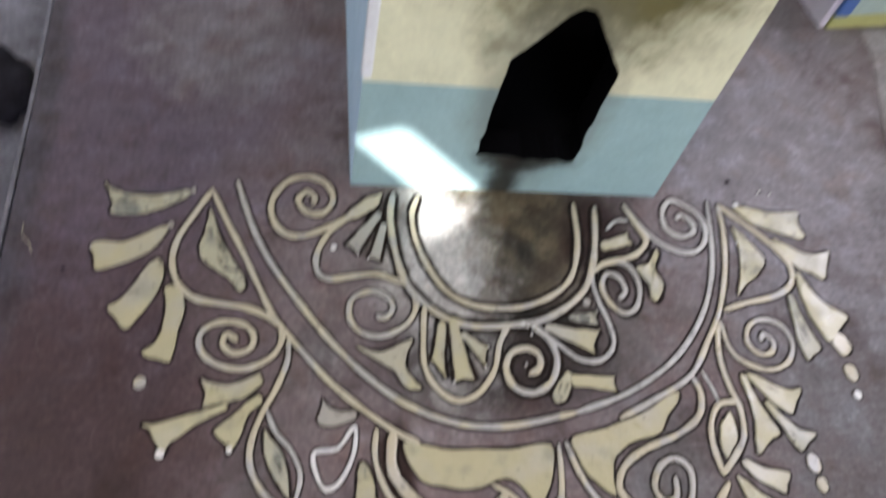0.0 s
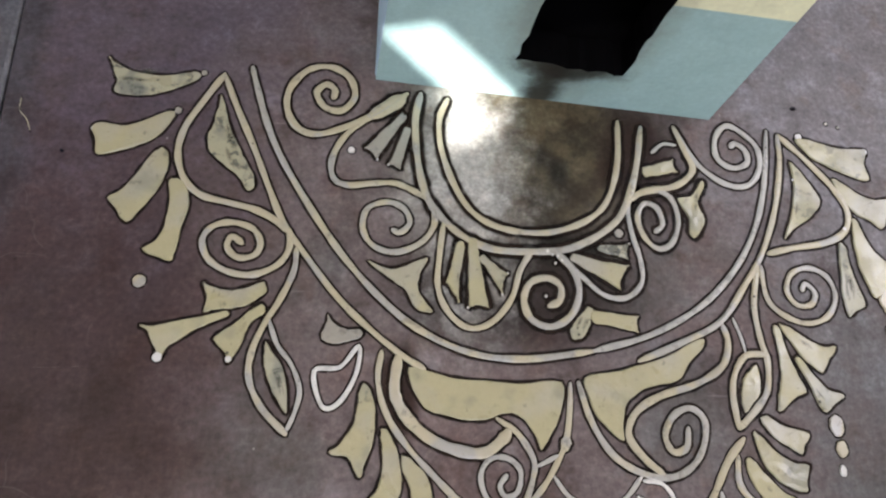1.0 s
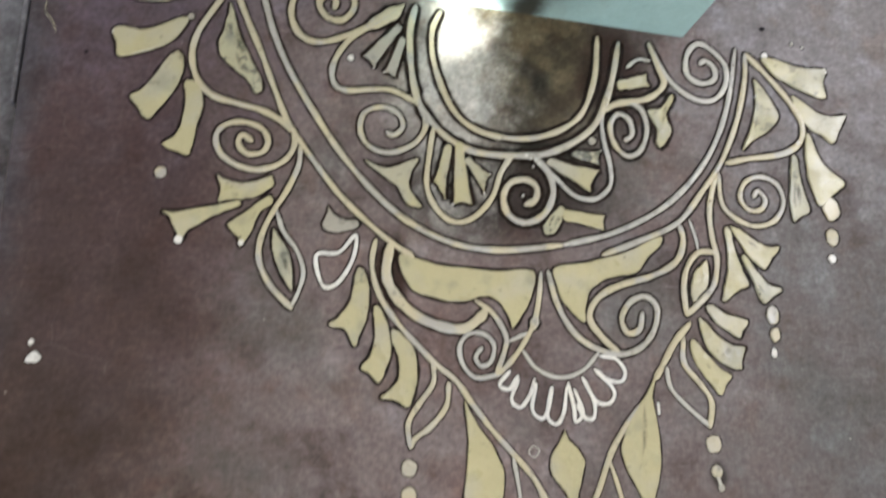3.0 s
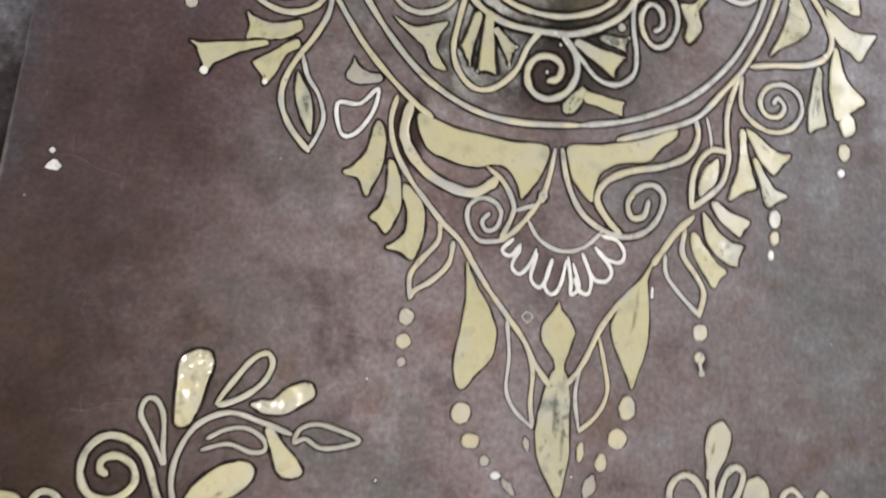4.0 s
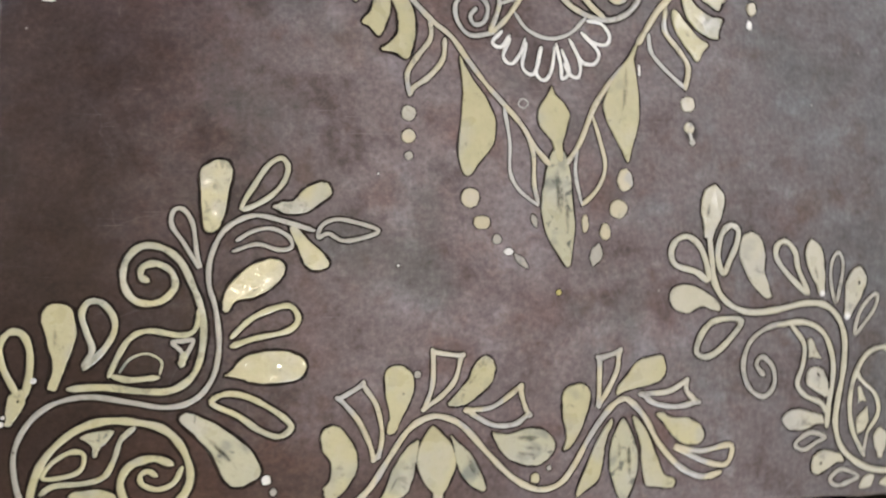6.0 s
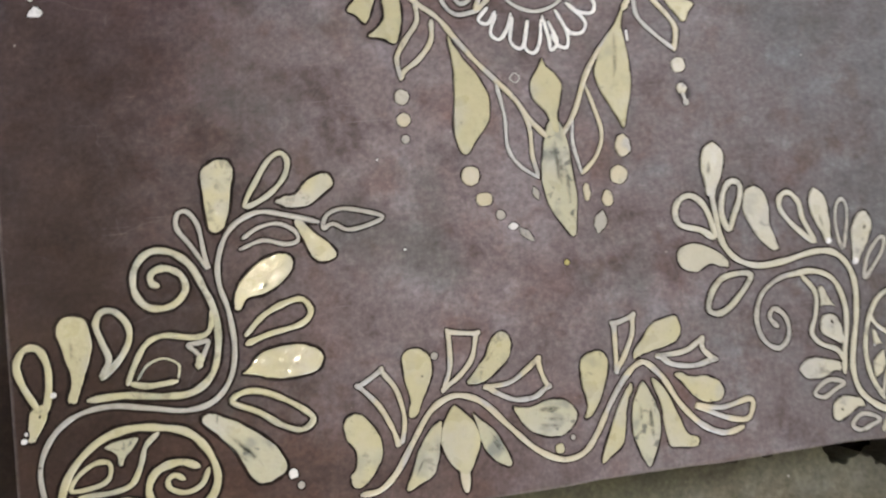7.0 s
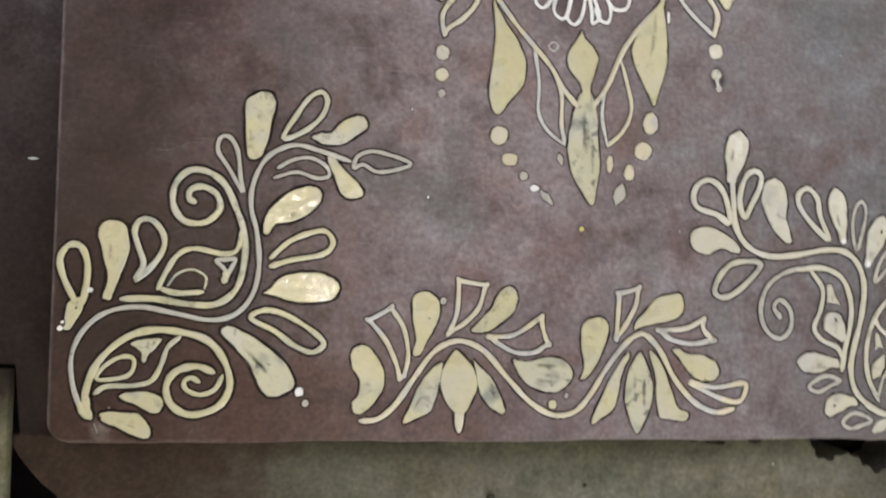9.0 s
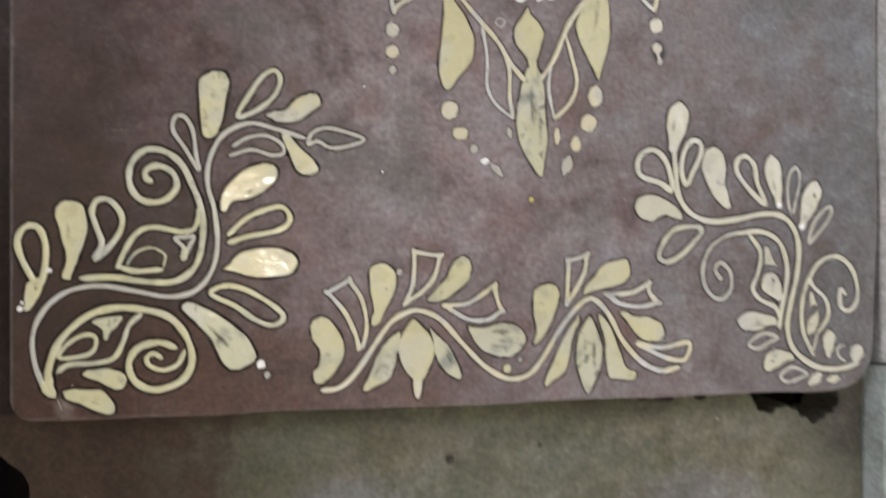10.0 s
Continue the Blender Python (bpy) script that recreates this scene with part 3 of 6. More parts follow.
def stove():
    """A clay stove: two painted bands in front, a pointed firebox mouth, a hollow chamber and a round pot hole in its top."""
    s = thing("clay_stove", STOVE_A, math.degrees(math.atan2(STOVE_U.y, STOVE_U.x)))
    W, D, H, BAND = 0.332, 0.30, 0.34, 0.153
    mouth = [(0.121, 0.058), (0.223, 0.054), (0.228, 0.180), (0.191, 0.238), (0.184, 0.246), (0.174, 0.247), (0.165, 0.240), (0.126, 0.188)]

    def lean(bm):
        """Lean the left edge inwards as it rises, and let the sides run back nearly square to the platform."""
        for v in bm.verts:
            v.co.x += (0.055 * v.co.z - 0.048 * v.co.y) * (1 - min(1, max(0, v.co.x / W)))

    # the mouth's worn edge, split at the band's height
    def on_edge(a, b, z):
        k = (z - a[1]) / (b[1] - a[1])
        return (a[0] + (b[0] - a[0]) * k, z)
    rnd = random.Random(3)

    def worn(a, b, count, much):
        return [(a[0] + (b[0] - a[0]) * (k + 1) / (count + 1) + rnd.uniform(-much, much), a[1] + (b[1] - a[1]) * (k + 1) / (count + 1) + rnd.uniform(-much, much)) for k in range(count)]
    left, right = on_edge(mouth[0], mouth[-1], BAND), on_edge(mouth[1], mouth[2], BAND)
    low_edge = worn(right, mouth[1], 7, 0.0016) + [mouth[1]] + worn(mouth[1], mouth[0], 11, 0.0026) + [mouth[0]] + worn(mouth[0], left, 7, 0.0016)
    high_edge = worn(left, mouth[-1], 3, 0.001) + [mouth[-1]] + worn(mouth[-1], mouth[-2], 6, 0.0012) + mouth[-2:2:-1] + worn(mouth[3], mouth[2], 6, 0.0012) + [mouth[2]] + worn(mouth[2], right, 2, 0.001)
    lower = [(0, 0), (W, 0), (W, BAND), right] + low_edge + [left, (0, BAND)]
    upper = [(0, BAND), left] + high_edge + [right, (W, BAND), (W, H), (0, H)]
    for name, loop, m, label in (("lower_band", lower, STOVE_BLUE, "blue-green painted lower band"), ("upper_band", upper, STOVE_CREAM, "cream painted upper band with soot")):
        bm = bmesh.new()
        face = bm.faces.new([bm.verts.new((x, 0, z)) for x, z in loop])
        made = bmesh.ops.extrude_face_region(bm, geom=[face])
        bmesh.ops.translate(bm, vec=(0, 0.035, 0), verts=[v for v in made["geom"] if isinstance(v, bmesh.types.BMVert)])
        rim = {(round(x, 4), round(z, 4)) for x, z in (*low_edge, *high_edge, left, right)}
        for f in bm.faces:
            if all((round(v.co.x, 4), round(v.co.z, 4)) in rim for v in f.verts):
                f.material_index = 1
        lean(bm)
        part(name, bm, [m, STOVE_INSIDE], s, label)
    bm = bmesh.new()
    box(bm, (-0.001, 0.0015, 0), (0.022, D, H), 0.003, 2)
    lean(bm)
    part("side_wall", bm, STOVE_SIDE, s, "light blue painted side")
    bm = bmesh.new()
    box(bm, (-0.002, -0.002, BAND + 0.004), (0.008, 0.010, H), 0.003, 2)
    lean(bm)
    part("corner_bead", bm, paint("white_bead_paint", (0.74, 0.76, 0.76), (0.6, 0.62, 0.62)), s, "white painted corner bead")
    bm = bmesh.new()
    box(bm, (W - 0.022, 0.0015, 0), (W, D, H), 0.003, 2)
    part("side_wall", bm, STOVE_SIDE, s, "light blue painted side")
    bm = bmesh.new()
    box(bm, (0.022, D - 0.03, 0), (W - 0.022, D, H - 0.002))
    part("back_wall", bm, STOVE_INSIDE, s)
    bm = bmesh.new()
    box(bm, (0.022, 0.035, 0.001), (W - 0.022, D - 0.03, 0.052))
    part("hearth", bm, STOVE_INSIDE, s, "soot-black hearth bed")
    # lining of the chamber
    for x in (0.024, W - 0.034):
        bm = bmesh.new()
        box(bm, (x, 0.036, 0.05), (x + 0.01, D - 0.031, H - 0.03))
        part("lining", bm, STOVE_INSIDE, s)
    bm = bmesh.new()
    hole = [(W / 2 + 0.085 * math.cos(a * math.tau / 28), D / 2 + 0.085 * math.sin(a * math.tau / 28)) for a in range(28)]
    ring = [(0.0, 0.0), (W, 0.0), (W, D), (0.0, D)]
    edges = []
    for loop in (ring, hole):
        vs = [bm.verts.new((x, y, H - 0.0)) for x, y in loop]
        edges += [bm.edges.new((vs[i], vs[(i + 1) % len(vs)])) for i in range(len(vs))]
    bmesh.ops.triangle_fill(bm, edges=edges, use_beauty=True)
    made = bmesh.ops.extrude_face_region(bm, geom=list(bm.faces))
    bmesh.ops.translate(bm, vec=(0, 0, 0.03), verts=[v for v in made["geom"] if isinstance(v, bmesh.types.BMVert)])
    part("top", bm, STOVE_CREAM, s, "cream painted top with a pot hole")
    return tagged(s, "painted clay stove, blue-green below and cream above, sooty mouth", "stove")


stove()


# ---- floor painting in raised paste ----
def smooth_path(points, closed=False, per=5):
    """A curve through the given points."""
    p = [Vector(q) for q in points]
    if len(p) == 2 and not closed:
        return [p[0].lerp(p[1], i / 6) for i in range(7)]
    out, count = [], len(p)
    for i in range(count if closed else count - 1):
        if closed:
            a, b, c, d = p[i - 1], p[i], p[(i + 1) % count], p[(i + 2) % count]
        else:
            b, c = p[i], p[i + 1]
            a = p[i - 1] if i else b * 2 - c
            d = p[i + 2] if i + 2 < count else c * 2 - b
        for k in range(per):
            t = k / per
            out.append(0.5 * (2 * b + (c - a) * t + (2 * a - 5 * b + 4 * c - d) * t * t + (3 * b - a - 3 * c + d) * t ** 3))
    if not closed:
        out.append(p[-1])
    return out


def normals(path, closed):
    n = len(path)
    out = []
    for i in range(n):
        a = path[i - 1] if (i or closed) else path[0]
        b = path[(i + 1) % n] if (i + 1 < n or closed) else path[-1]
        t = (b - a).normalized() if (b - a).length > 1e-9 else Vector((1, 0))
        out.append(Vector((-t.y, t.x)))
    return out


RIM = 0.0026          # how far the damp rim shows round the paste
stir = random.Random(7)


def soak(x, y):
    """How wide the damp rim is: widest round the stove's hearth, and wide on the first corner."""
    if at is medallion:
        return 2.0 if math.hypot(x - 0.485, y - 0.79) < 0.165 else 1.2 if y > 0.5 else 0.75
    return 1.25 if at is corner_spray else 0.85


def nudge_to_view(points):
    """Shifts the corner spray's points round its spiral to fit the camera's view."""
    if at is not corner_spray:
        return points
    out = []
    for x, y in points:
        k = math.exp(-((x - 0.10) ** 2 + (y - 0.21) ** 2) / 0.0072)
        out.append((x + 0.0016 * k, y - 0.0014 * k))
    return out


def line(name, points, width, tone="c", closed=False):
    """A line squeezed out of paste: a low rounded bead with a damp rim under it."""
    points = nudge_to_view(points)
    path = smooth_path(points, closed)
    if at in (medallion, border_spray) and tone == "c":
        tone, width = "l", width * (1.09 if at is medallion else 1.04)
    if at is medallion and tone == "p":
        tone = "q"
    side, n = normals(path, closed), len(path)
    rnd = random.Random(len(path) * 31 + int(points[0][0] * 1e4))
    phase = rnd.uniform(0, 9)
    high = min(0.0013, width * 0.22)
    wet = soak(*points[len(points) // 2])
    bm = bmesh.new()
    damp = bm.verts.layers.float.new("damp")
    lift = min(0.0003 + 0.0005 * stir.random(), high * 0.45)
    rows, rims = [], []
    reach = [0.0]
    for a, b in zip(path, path[1:]):
        reach.append(reach[-1] + (b - a).length)
    total = reach[-1]
    for i in range(n):
        k = 1 + 0.15 * math.sin(i * 0.9 + phase) * math.sin(i * 0.37 + 2 * phase) + rnd.uniform(-0.07, 0.07)
        if not closed:
            near = min(reach[i], total - reach[i]) / (width * 0.5)
            k *= 0.55 + 0.45 * math.sqrt(min(1.0, near)) if near < 1 else 1
        h, c, s = width * 0.5 * k, path[i], side[i]
        rows.append([bm.verts.new((c.x + s.x * h * f, c.y + s.y * h * f, z * high + (0.0001 if z == 0 else 0))) for f, z in ((-1, 0), (-0.86, 0.70), (-0.45, 0.97), (0.45, 1.0), (0.86, 0.70), (1, 0))])
        r = h + min(RIM, width * 0.38) * wet * (0.8 + 0.4 * rnd.random())
        rims.append([bm.verts.new((c.x + s.x * f, c.y + s.y * f, lift)) for f in (-r, -0.9 * h, 0.9 * h, r)])
        rims[-1][1][damp] = rims[-1][2][damp] = 1.0
    last = n if closed else n - 1
    for i in range(last):
        a, b = rows[i], rows[(i + 1) % n]
        for j in range(5):
            bm.faces.new((a[j], a[j + 1], b[j + 1], b[j]))
        a, b = rims[i], rims[(i + 1) % n]
        for j in range(3):
            bm.faces.new((a[j], a[j + 1], b[j + 1], b[j])).material_index = 1
    if not closed:
        for i, j in ((0, 1), (n - 1, n - 2)):
            out = (path[i] - path[j]).normalized()
            h = width * 0.5
            tip = bm.verts.new((path[i].x + out.x * h * 0.45, path[i].y + out.y * h * 0.45, 0.0001))
            for j2 in range(5):
                bm.faces.new((rows[i][j2], rows[i][j2 + 1], tip))
            edge = bm.verts.new((path[i].x + out.x * (h * 0.45 + RIM), path[i].y + out.y * (h * 0.45 + RIM), lift))
            for j2 in range(3):
                bm.faces.new((rims[i][j2], rims[i][j2 + 1], edge)).material_index = 1
    ob = part(name, bm, [PASTES[tone], DAMP], at, smooth=True)
    return ob


def blot(name, outline, tone="c", per=4, corners=False, knobs=(), nick=None):
    """A filled shape of paste with a rounded rim, slightly hollow inside."""
    outline = nudge_to_view(outline)
    path = outline if corners else smooth_path(outline, True, per)
    path = [Vector(p) for p in path]
    path = [p for i, p in enumerate(path) if (p - path[i - 1]).length > 0.00012]
    area = sum(a.x * b.y - b.x * a.y for a, b in zip(path, path[1:] + path[:1]))
    if area < 0:
        path.reverse()
    side, n = normals(path, True), len(path)
    size = math.sqrt(abs(area) / 2)
    rnd = random.Random(n * 17 + int(path[0].x * 1e4))
    step = min(0.0009, size * 0.07)
    lift = 0.0003 + 0.0005 * stir.random()
    bm = bmesh.new()
    damp = bm.verts.layers.float.new("damp")
    wob = [rnd.uniform(-1, 1) * min(0.0005, size * 0.03) for _ in range(n)]
    rings = []
    top = 0.0011 + 0.0004 * stir.random()
    wavy = rnd.uniform(0, 9)
    wob = [v + min(0.0006, size * 0.03) * math.sin(i * 0.8 + wavy) * math.sin(i * 0.23 + wavy) for i, v in enumerate(wob)]
    for off, z in ((0.0, 0.0001), (0.35 * step, 0.0008), (step, top)):
        rings.append([bm.verts.new((p.x + s.x * (off + w), p.y + s.y * (off + w), z)) for p, s, w in zip(path, side, wob)])
    for a, b in zip(rings, rings[1:]):
        for i in range(n):
            bm.faces.new((a[i], a[(i + 1) % n], b[(i + 1) % n], b[i]))
    r = [min(RIM, max(size * 0.11, 0.0014)) * soak(*path[0]) * (0.8 + 0.4 * rnd.random()) for _ in range(n)]
    rim = [bm.verts.new((p.x - s.x * q, p.y - s.y * q, lift)) for p, s, q in zip(path, side, r)]
    for v in rings[0]:
        v[damp] = 1.0
    ring = rings[-1]
    for tri in tessellate_polygon([[(v.co.x, v.co.y, 0) for v in ring]]):
        if len(set(tri)) == 3 and bm.faces.get([ring[k] for k in tri]) is None:
            bm.faces.new([ring[k] for k in tri])
    for i in range(n):
        bm.faces.new((rim[i], rim[(i + 1) % n], rings[0][(i + 1) % n], rings[0][i])).material_index = 1
    for centre, radius in knobs:
        if rnd.random() < 0.75:
            continue
        fan = []
        for height, k in ((0.0001, 1.0), (0.0012, 0.86), (0.0019, 0.5)):
            fan.append([bm.verts.new((centre.x + radius * k * math.cos(a * math.tau / 9), centre.y + radius * k * math.sin(a * math.tau / 9), height)) for a in range(9)])
        for a, b in zip(fan, fan[1:]):
            for i in range(9):
                bm.faces.new((a[i], a[(i + 1) % 9], b[(i + 1) % 9], b[i])).material_index = 2
        bm.faces.new(fan[-1]).material_index = 2
    if nick and rnd.random() < 0.5:
        c, way = nick
        across = Vector((-way.y, way.x))
        c = c + across * rnd.uniform(-0.4, 0.4) * size * 0.4
        k, h = size * rnd.uniform(0.05, 0.14), size * rnd.uniform(0.02, 0.045)
        loop = [c + way * (k * math.cos(a * math.tau / 8)) + across * (h * math.sin(a * math.tau / 8) * (1 + 0.4 * rnd.random())) for a in range(8)]
        scrape = [bm.verts.new((p.x, p.y, top + 0.00015)) for p in loop]
        for v in scrape:
            v[damp] = 1.0
        bm.faces.new(scrape).material_index = 1
    # streaks along the petal, where the paste was dragged
    flat = np.array([(p.x, p.y) for p in path])
    middle = flat.mean(0)
    spread_of, axes = np.linalg.eigh(np.cov((flat - middle).T))
    long_way, short_way = Vector(axes[:, 1]), Vector(axes[:, 0])
    half_long, half_short = math.sqrt(2 * spread_of[1]), math.sqrt(2 * max(spread_of[0], 1e-9))
    count = (4 if tone == "g" else rnd.choice((0, 0, 0, 1))) if size > 0.012 and half_long > 1.7 * half_short else 0
    for _ in range(count):
        c = Vector(middle) + short_way * half_short * rnd.uniform(-0.5, 0.5) + long_way * half_long * rnd.uniform(-0.3, 0.3)
        reach, thick = half_long * rnd.uniform(0.2, 0.5), min(0.0030, half_short * rnd.uniform(0.12, 0.32))
        bend = rnd.uniform(-0.12, 0.12) * reach
        rows = []
        for k in range(9):
            u = k / 4 - 1
            p, h = c + long_way * reach * u + short_way * bend * (1 - u * u), thick * (1.02 - u * u)
            rows.append([bm.verts.new((p.x + short_way.x * h * f, p.y + short_way.y * h * f, top + 0.00012)) for f in (-1, 0, 1)])
            rows[-1][1][damp] = 1.0 - u * u
        for a, b in zip(rows, rows[1:]):
            for j in range(2):
                bm.faces.new((a[j], a[j + 1], b[j + 1], b[j])).material_index = 3
    return part(name, bm, [PASTES[tone], DAMP, PASTES["w"], STREAK], at)


def spread(base, tip, width, profile, bend, count=9):
    """Both sides of a petal along its axis, from base to tip."""
    a, b = Vector(base), Vector(tip)
    way = b - a
    s = Vector((-way.y, way.x)).normalized()
    up, down = [], []
    for i in range(count):
        t = i / (count - 1)
        c = a + way * t + s * -bend * way.length * math.sin(math.pi * t)
        h = width * 0.5 * profile(t)
        up.append(c + s * h)
        down.append(c - s * h)
    return up + down[::-1]


def drop(base, tip, width, tone="c", bend=0.0):
    def profile(t):
        body = 0.34 + 0.66 * (math.sin(min(t / 0.72, 1) * math.pi / 2) ** 1.5)
        return body * math.sqrt(max(0.04, 1 - max(0, (t - 0.62) / 0.385) ** 2.4))
    a, b = Vector(base), Vector(tip)
    return blot("petal", spread(base, tip, width, profile, bend), tone, 2, knobs=[(a, width * 0.17)], nick=(a.lerp(b, 0.7), (b - a).normalized()))


def leaf(base, tip, width, tone="c", bend=0.0):
    return blot("petal", spread(base, tip, width, lambda t: 0.12 + 0.88 * math.sin(math.pi * min(1, t * 1.0)) ** 0.9, bend), tone, 2)


def flare(base, horn_a, horn_b, width, tone="c", bend=0.0):
    """A petal that opens from a narrow foot to two horns with a hollow end between them."""
    a, p, q = Vector(base), Vector(horn_a), Vector(horn_b)
    way = (p + q) / 2 - a
    s = Vector((-way.y, way.x)).normalized()
    if (p - q).dot(s) < 0:
        p, q = q, p
    lean = s * bend * way.length
    left, right = a + s * width / 2, a - s * width / 2
    path = [a - way.normalized() * width * 0.25]
    for t in (0.0, 0.2, 0.4, 0.6, 0.8):
        path.append(left.lerp(p, t) + lean * math.sin(math.pi * t) - s * (p - q).length * 0.05 * math.sin(math.pi * t))
    path.append(p)
    end = way.normalized() * (p - q).length
    for t in (0.12, 0.35, 0.65, 0.88):
        path.append(p.lerp(q, t) - end * 0.12 * math.sin(math.pi * t))
    path.append(q)
    for t in (0.8, 0.6, 0.4, 0.2, 0.0):
        path.append(right.lerp(q, t) + lean * math.sin(math.pi * t) + s * (p - q).length * 0.05 * math.sin(math.pi * t))
    return blot("petal", path, tone, 2, knobs=[(p, width * 0.16), (q, width * 0.16)])


def dot(centre, radius, tone="c", tall=1.0):
    rnd = random.Random(int(centre[0] * 1e5))
    path = [(centre[0] + radius * (1 + rnd.uniform(-0.07, 0.07)) * math.cos(a * math.tau / 12), centre[1] + radius * tall * (1 + rnd.uniform(-0.07, 0.07)) * math.sin(a * math.tau / 12)) for a in range(12)]
    return blot("dot", path, "l" if tone == "c" and at is medallion else tone, 2)


corner_spray = tagged(thing("corner_spray", (0, 0, 0)), "cream paste corner spray of leaves and spirals on the platform", "floor painting", "painted sprays")
border_spray = tagged(thing("border_spray", (0, 0, 0)), "cream paste border of two lotus flowers on a winding stem", "floor painting", "painted sprays")
right_corner_spray = tagged(thing("corner_spray", (0, 0, 0)), "pale cream paste corner spray with slender petals and scrolls", "floor painting", "painted sprays")
medallion = tagged(thing("medallion", (0, 0, 0)), "cream and white paste half-round medallion with a hanging pendant", "floor painting")

# corner_spray
at = corner_spray
line("vine", [(0.0322, 0.0292), (0.0232, 0.0547), (0.0212, 0.0832), (0.0323, 0.1082), (0.0525, 0.1241), (0.0807, 0.1291), (0.1143, 0.1232), (0.1458, 0.1172), (0.1698, 0.1229), (0.1854, 0.1416), (0.1909, 0.1694), (0.1878, 0.2030), (0.1819, 0.2253), (0.1826, 0.2476), (0.1918, 0.2701), (0.2054, 0.2827), (0.2246, 0.2887), (0.2493, 0.2830), (0.2771, 0.2743)], 0.0049, "p")
line("vine", [(0.0382, 0.0236), (0.0347, 0.0463), (0.0449, 0.0756), (0.0678, 0.0984), (0.0935, 0.1071), (0.1221, 0.1049), (0.1458, 0.0968), (0.1616, 0.0771), (0.1668, 0.0532), (0.1561, 0.0342), (0.1324, 0.0267), (0.1141, 0.0350), (0.1079, 0.0522), (0.1158, 0.0673), (0.1351, 0.0728), (0.1520, 0.0668)], 0.0067)
line("spiral", [(0.1600, 0.0644), (0.1530, 0.0508), (0.1393, 0.0457), (0.1267, 0.0505), (0.1246, 0.0582), (0.1309, 0.0619), (0.1388, 0.0573)], 0.0048)
line("vine", [(0.0423, 0.0461), (0.0535, 0.0533), (0.0780, 0.0542), (0.0944, 0.0591), (0.1028, 0.0742), (0.1080, 0.0904), (0.1195, 0.1011)], 0.0048)
line("petal_outline", [(0.0448, 0.0600), (0.0504, 0.0717), (0.0652, 0.0811), (0.0770, 0.0797), (0.0764, 0.0678), (0.0667, 0.0615)], 0.0043, closed=True)
blot("petal", [(0.0739, 0.0933), (0.0832, 0.0975), (0.1013, 0.0993), (0.0992, 0.0923), (0.0914, 0.0853), (0.0883, 0.0767), (0.0842, 0.0779), (0.0842, 0.0861)], "g")
blot("petal", [(0.0651, 0.0443), (0.0728, 0.0478), (0.0908, 0.0478), (0.1027, 0.0441), (0.1058, 0.0359), (0.1011, 0.0289), (0.0908, 0.0298), (0.0805, 0.0367), (0.0702, 0.0403)])
blot("petal", [(0.0488, 0.0259), (0.0524, 0.0296), (0.0677, 0.0290), (0.0830, 0.0274), (0.0907, 0.0201), (0.0954, 0.0106), (0.0907, 0.0048), (0.0804, 0.0063), (0.0651, 0.0151), (0.0514, 0.0204)])
blot("petal", [(0.1569, 0.1054), (0.1617, 0.1114), (0.1724, 0.1084), (0.1938, 0.0969), (0.2154, 0.0797), (0.2262, 0.0626), (0.2256, 0.0514), (0.2125, 0.0446), (0.1990, 0.0472), (0.1910, 0.0608), (0.1830, 0.0777), (0.1696, 0.0919)], "g")
line("petal_outline", [(0.1847, 0.1193), (0.1966, 0.1270), (0.2156, 0.1239), (0.2401, 0.1100), (0.2549, 0.0957), (0.2439, 0.0869), (0.2264, 0.0934), (0.2074, 0.1073)], 0.0055, closed=True)
blot("petal", [(0.1956, 0.1432), (0.2021, 0.1470), (0.2103, 0.1581), (0.2267, 0.1636), (0.2487, 0.1635), (0.2653, 0.1572), (0.2685, 0.1469), (0.2607, 0.1380), (0.2403, 0.1348), (0.2211, 0.1367), (0.2059, 0.1419)])
line("petal_outline", [(0.2012, 0.1772), (0.2186, 0.1935), (0.2379, 0.2025), (0.2544, 0.2048), (0.2616, 0.1929), (0.2515, 0.1821), (0.2213, 0.1760), (0.2011, 0.1694)], 0.0055)
blot("petal", [(0.1937, 0.2030), (0.1959, 0.2170), (0.2052, 0.2322), (0.2216, 0.2441), (0.2381, 0.2482), (0.2486, 0.2444), (0.2480, 0.2342), (0.2380, 0.2228), (0.2215, 0.2131), (0.2062, 0.2114), (0.1991, 0.2019)])
line("petal_outline", [(0.2059, 0.2653), (0.2207, 0.2740), (0.2382, 0.2765), (0.2531, 0.2688), (0.2558, 0.2592), (0.2437, 0.2568), (0.2244, 0.2622), (0.2026, 0.2557)], 0.004, "p")
blot("petal", [(0.2537, 0.2768), (0.2593, 0.2786), (0.2714, 0.2646), (0.2870, 0.2499), (0.2898, 0.2431), (0.2825, 0.2379), (0.2741, 0.2378), (0.2680, 0.2434), (0.2608, 0.2599)])
line("petal_outline", [(0.2799, 0.2681), (0.2839, 0.2796), (0.2968, 0.2850), (0.3138, 0.2824), (0.3366, 0.2741), (0.3194, 0.2670), (0.3023, 0.2650), (0.2894, 0.2717)], 0.0041, "p", closed=True)
blot("petal", [(0.2394, 0.2964), (0.2466, 0.3011), (0.2577, 0.3024), (0.2661, 0.3112), (0.2802, 0.3195), (0.2897, 0.3180), (0.2919, 0.3095), (0.2829, 0.3001), (0.2660, 0.2912), (0.2521, 0.2904)])
line("petal_outline", [(0.2109, 0.2952), (0.2236, 0.3186), (0.2358, 0.3360), (0.2474, 0.3420), (0.2529, 0.3325), (0.2467, 0.3164), (0.2301, 0.3018)], 0.005, closed=True)
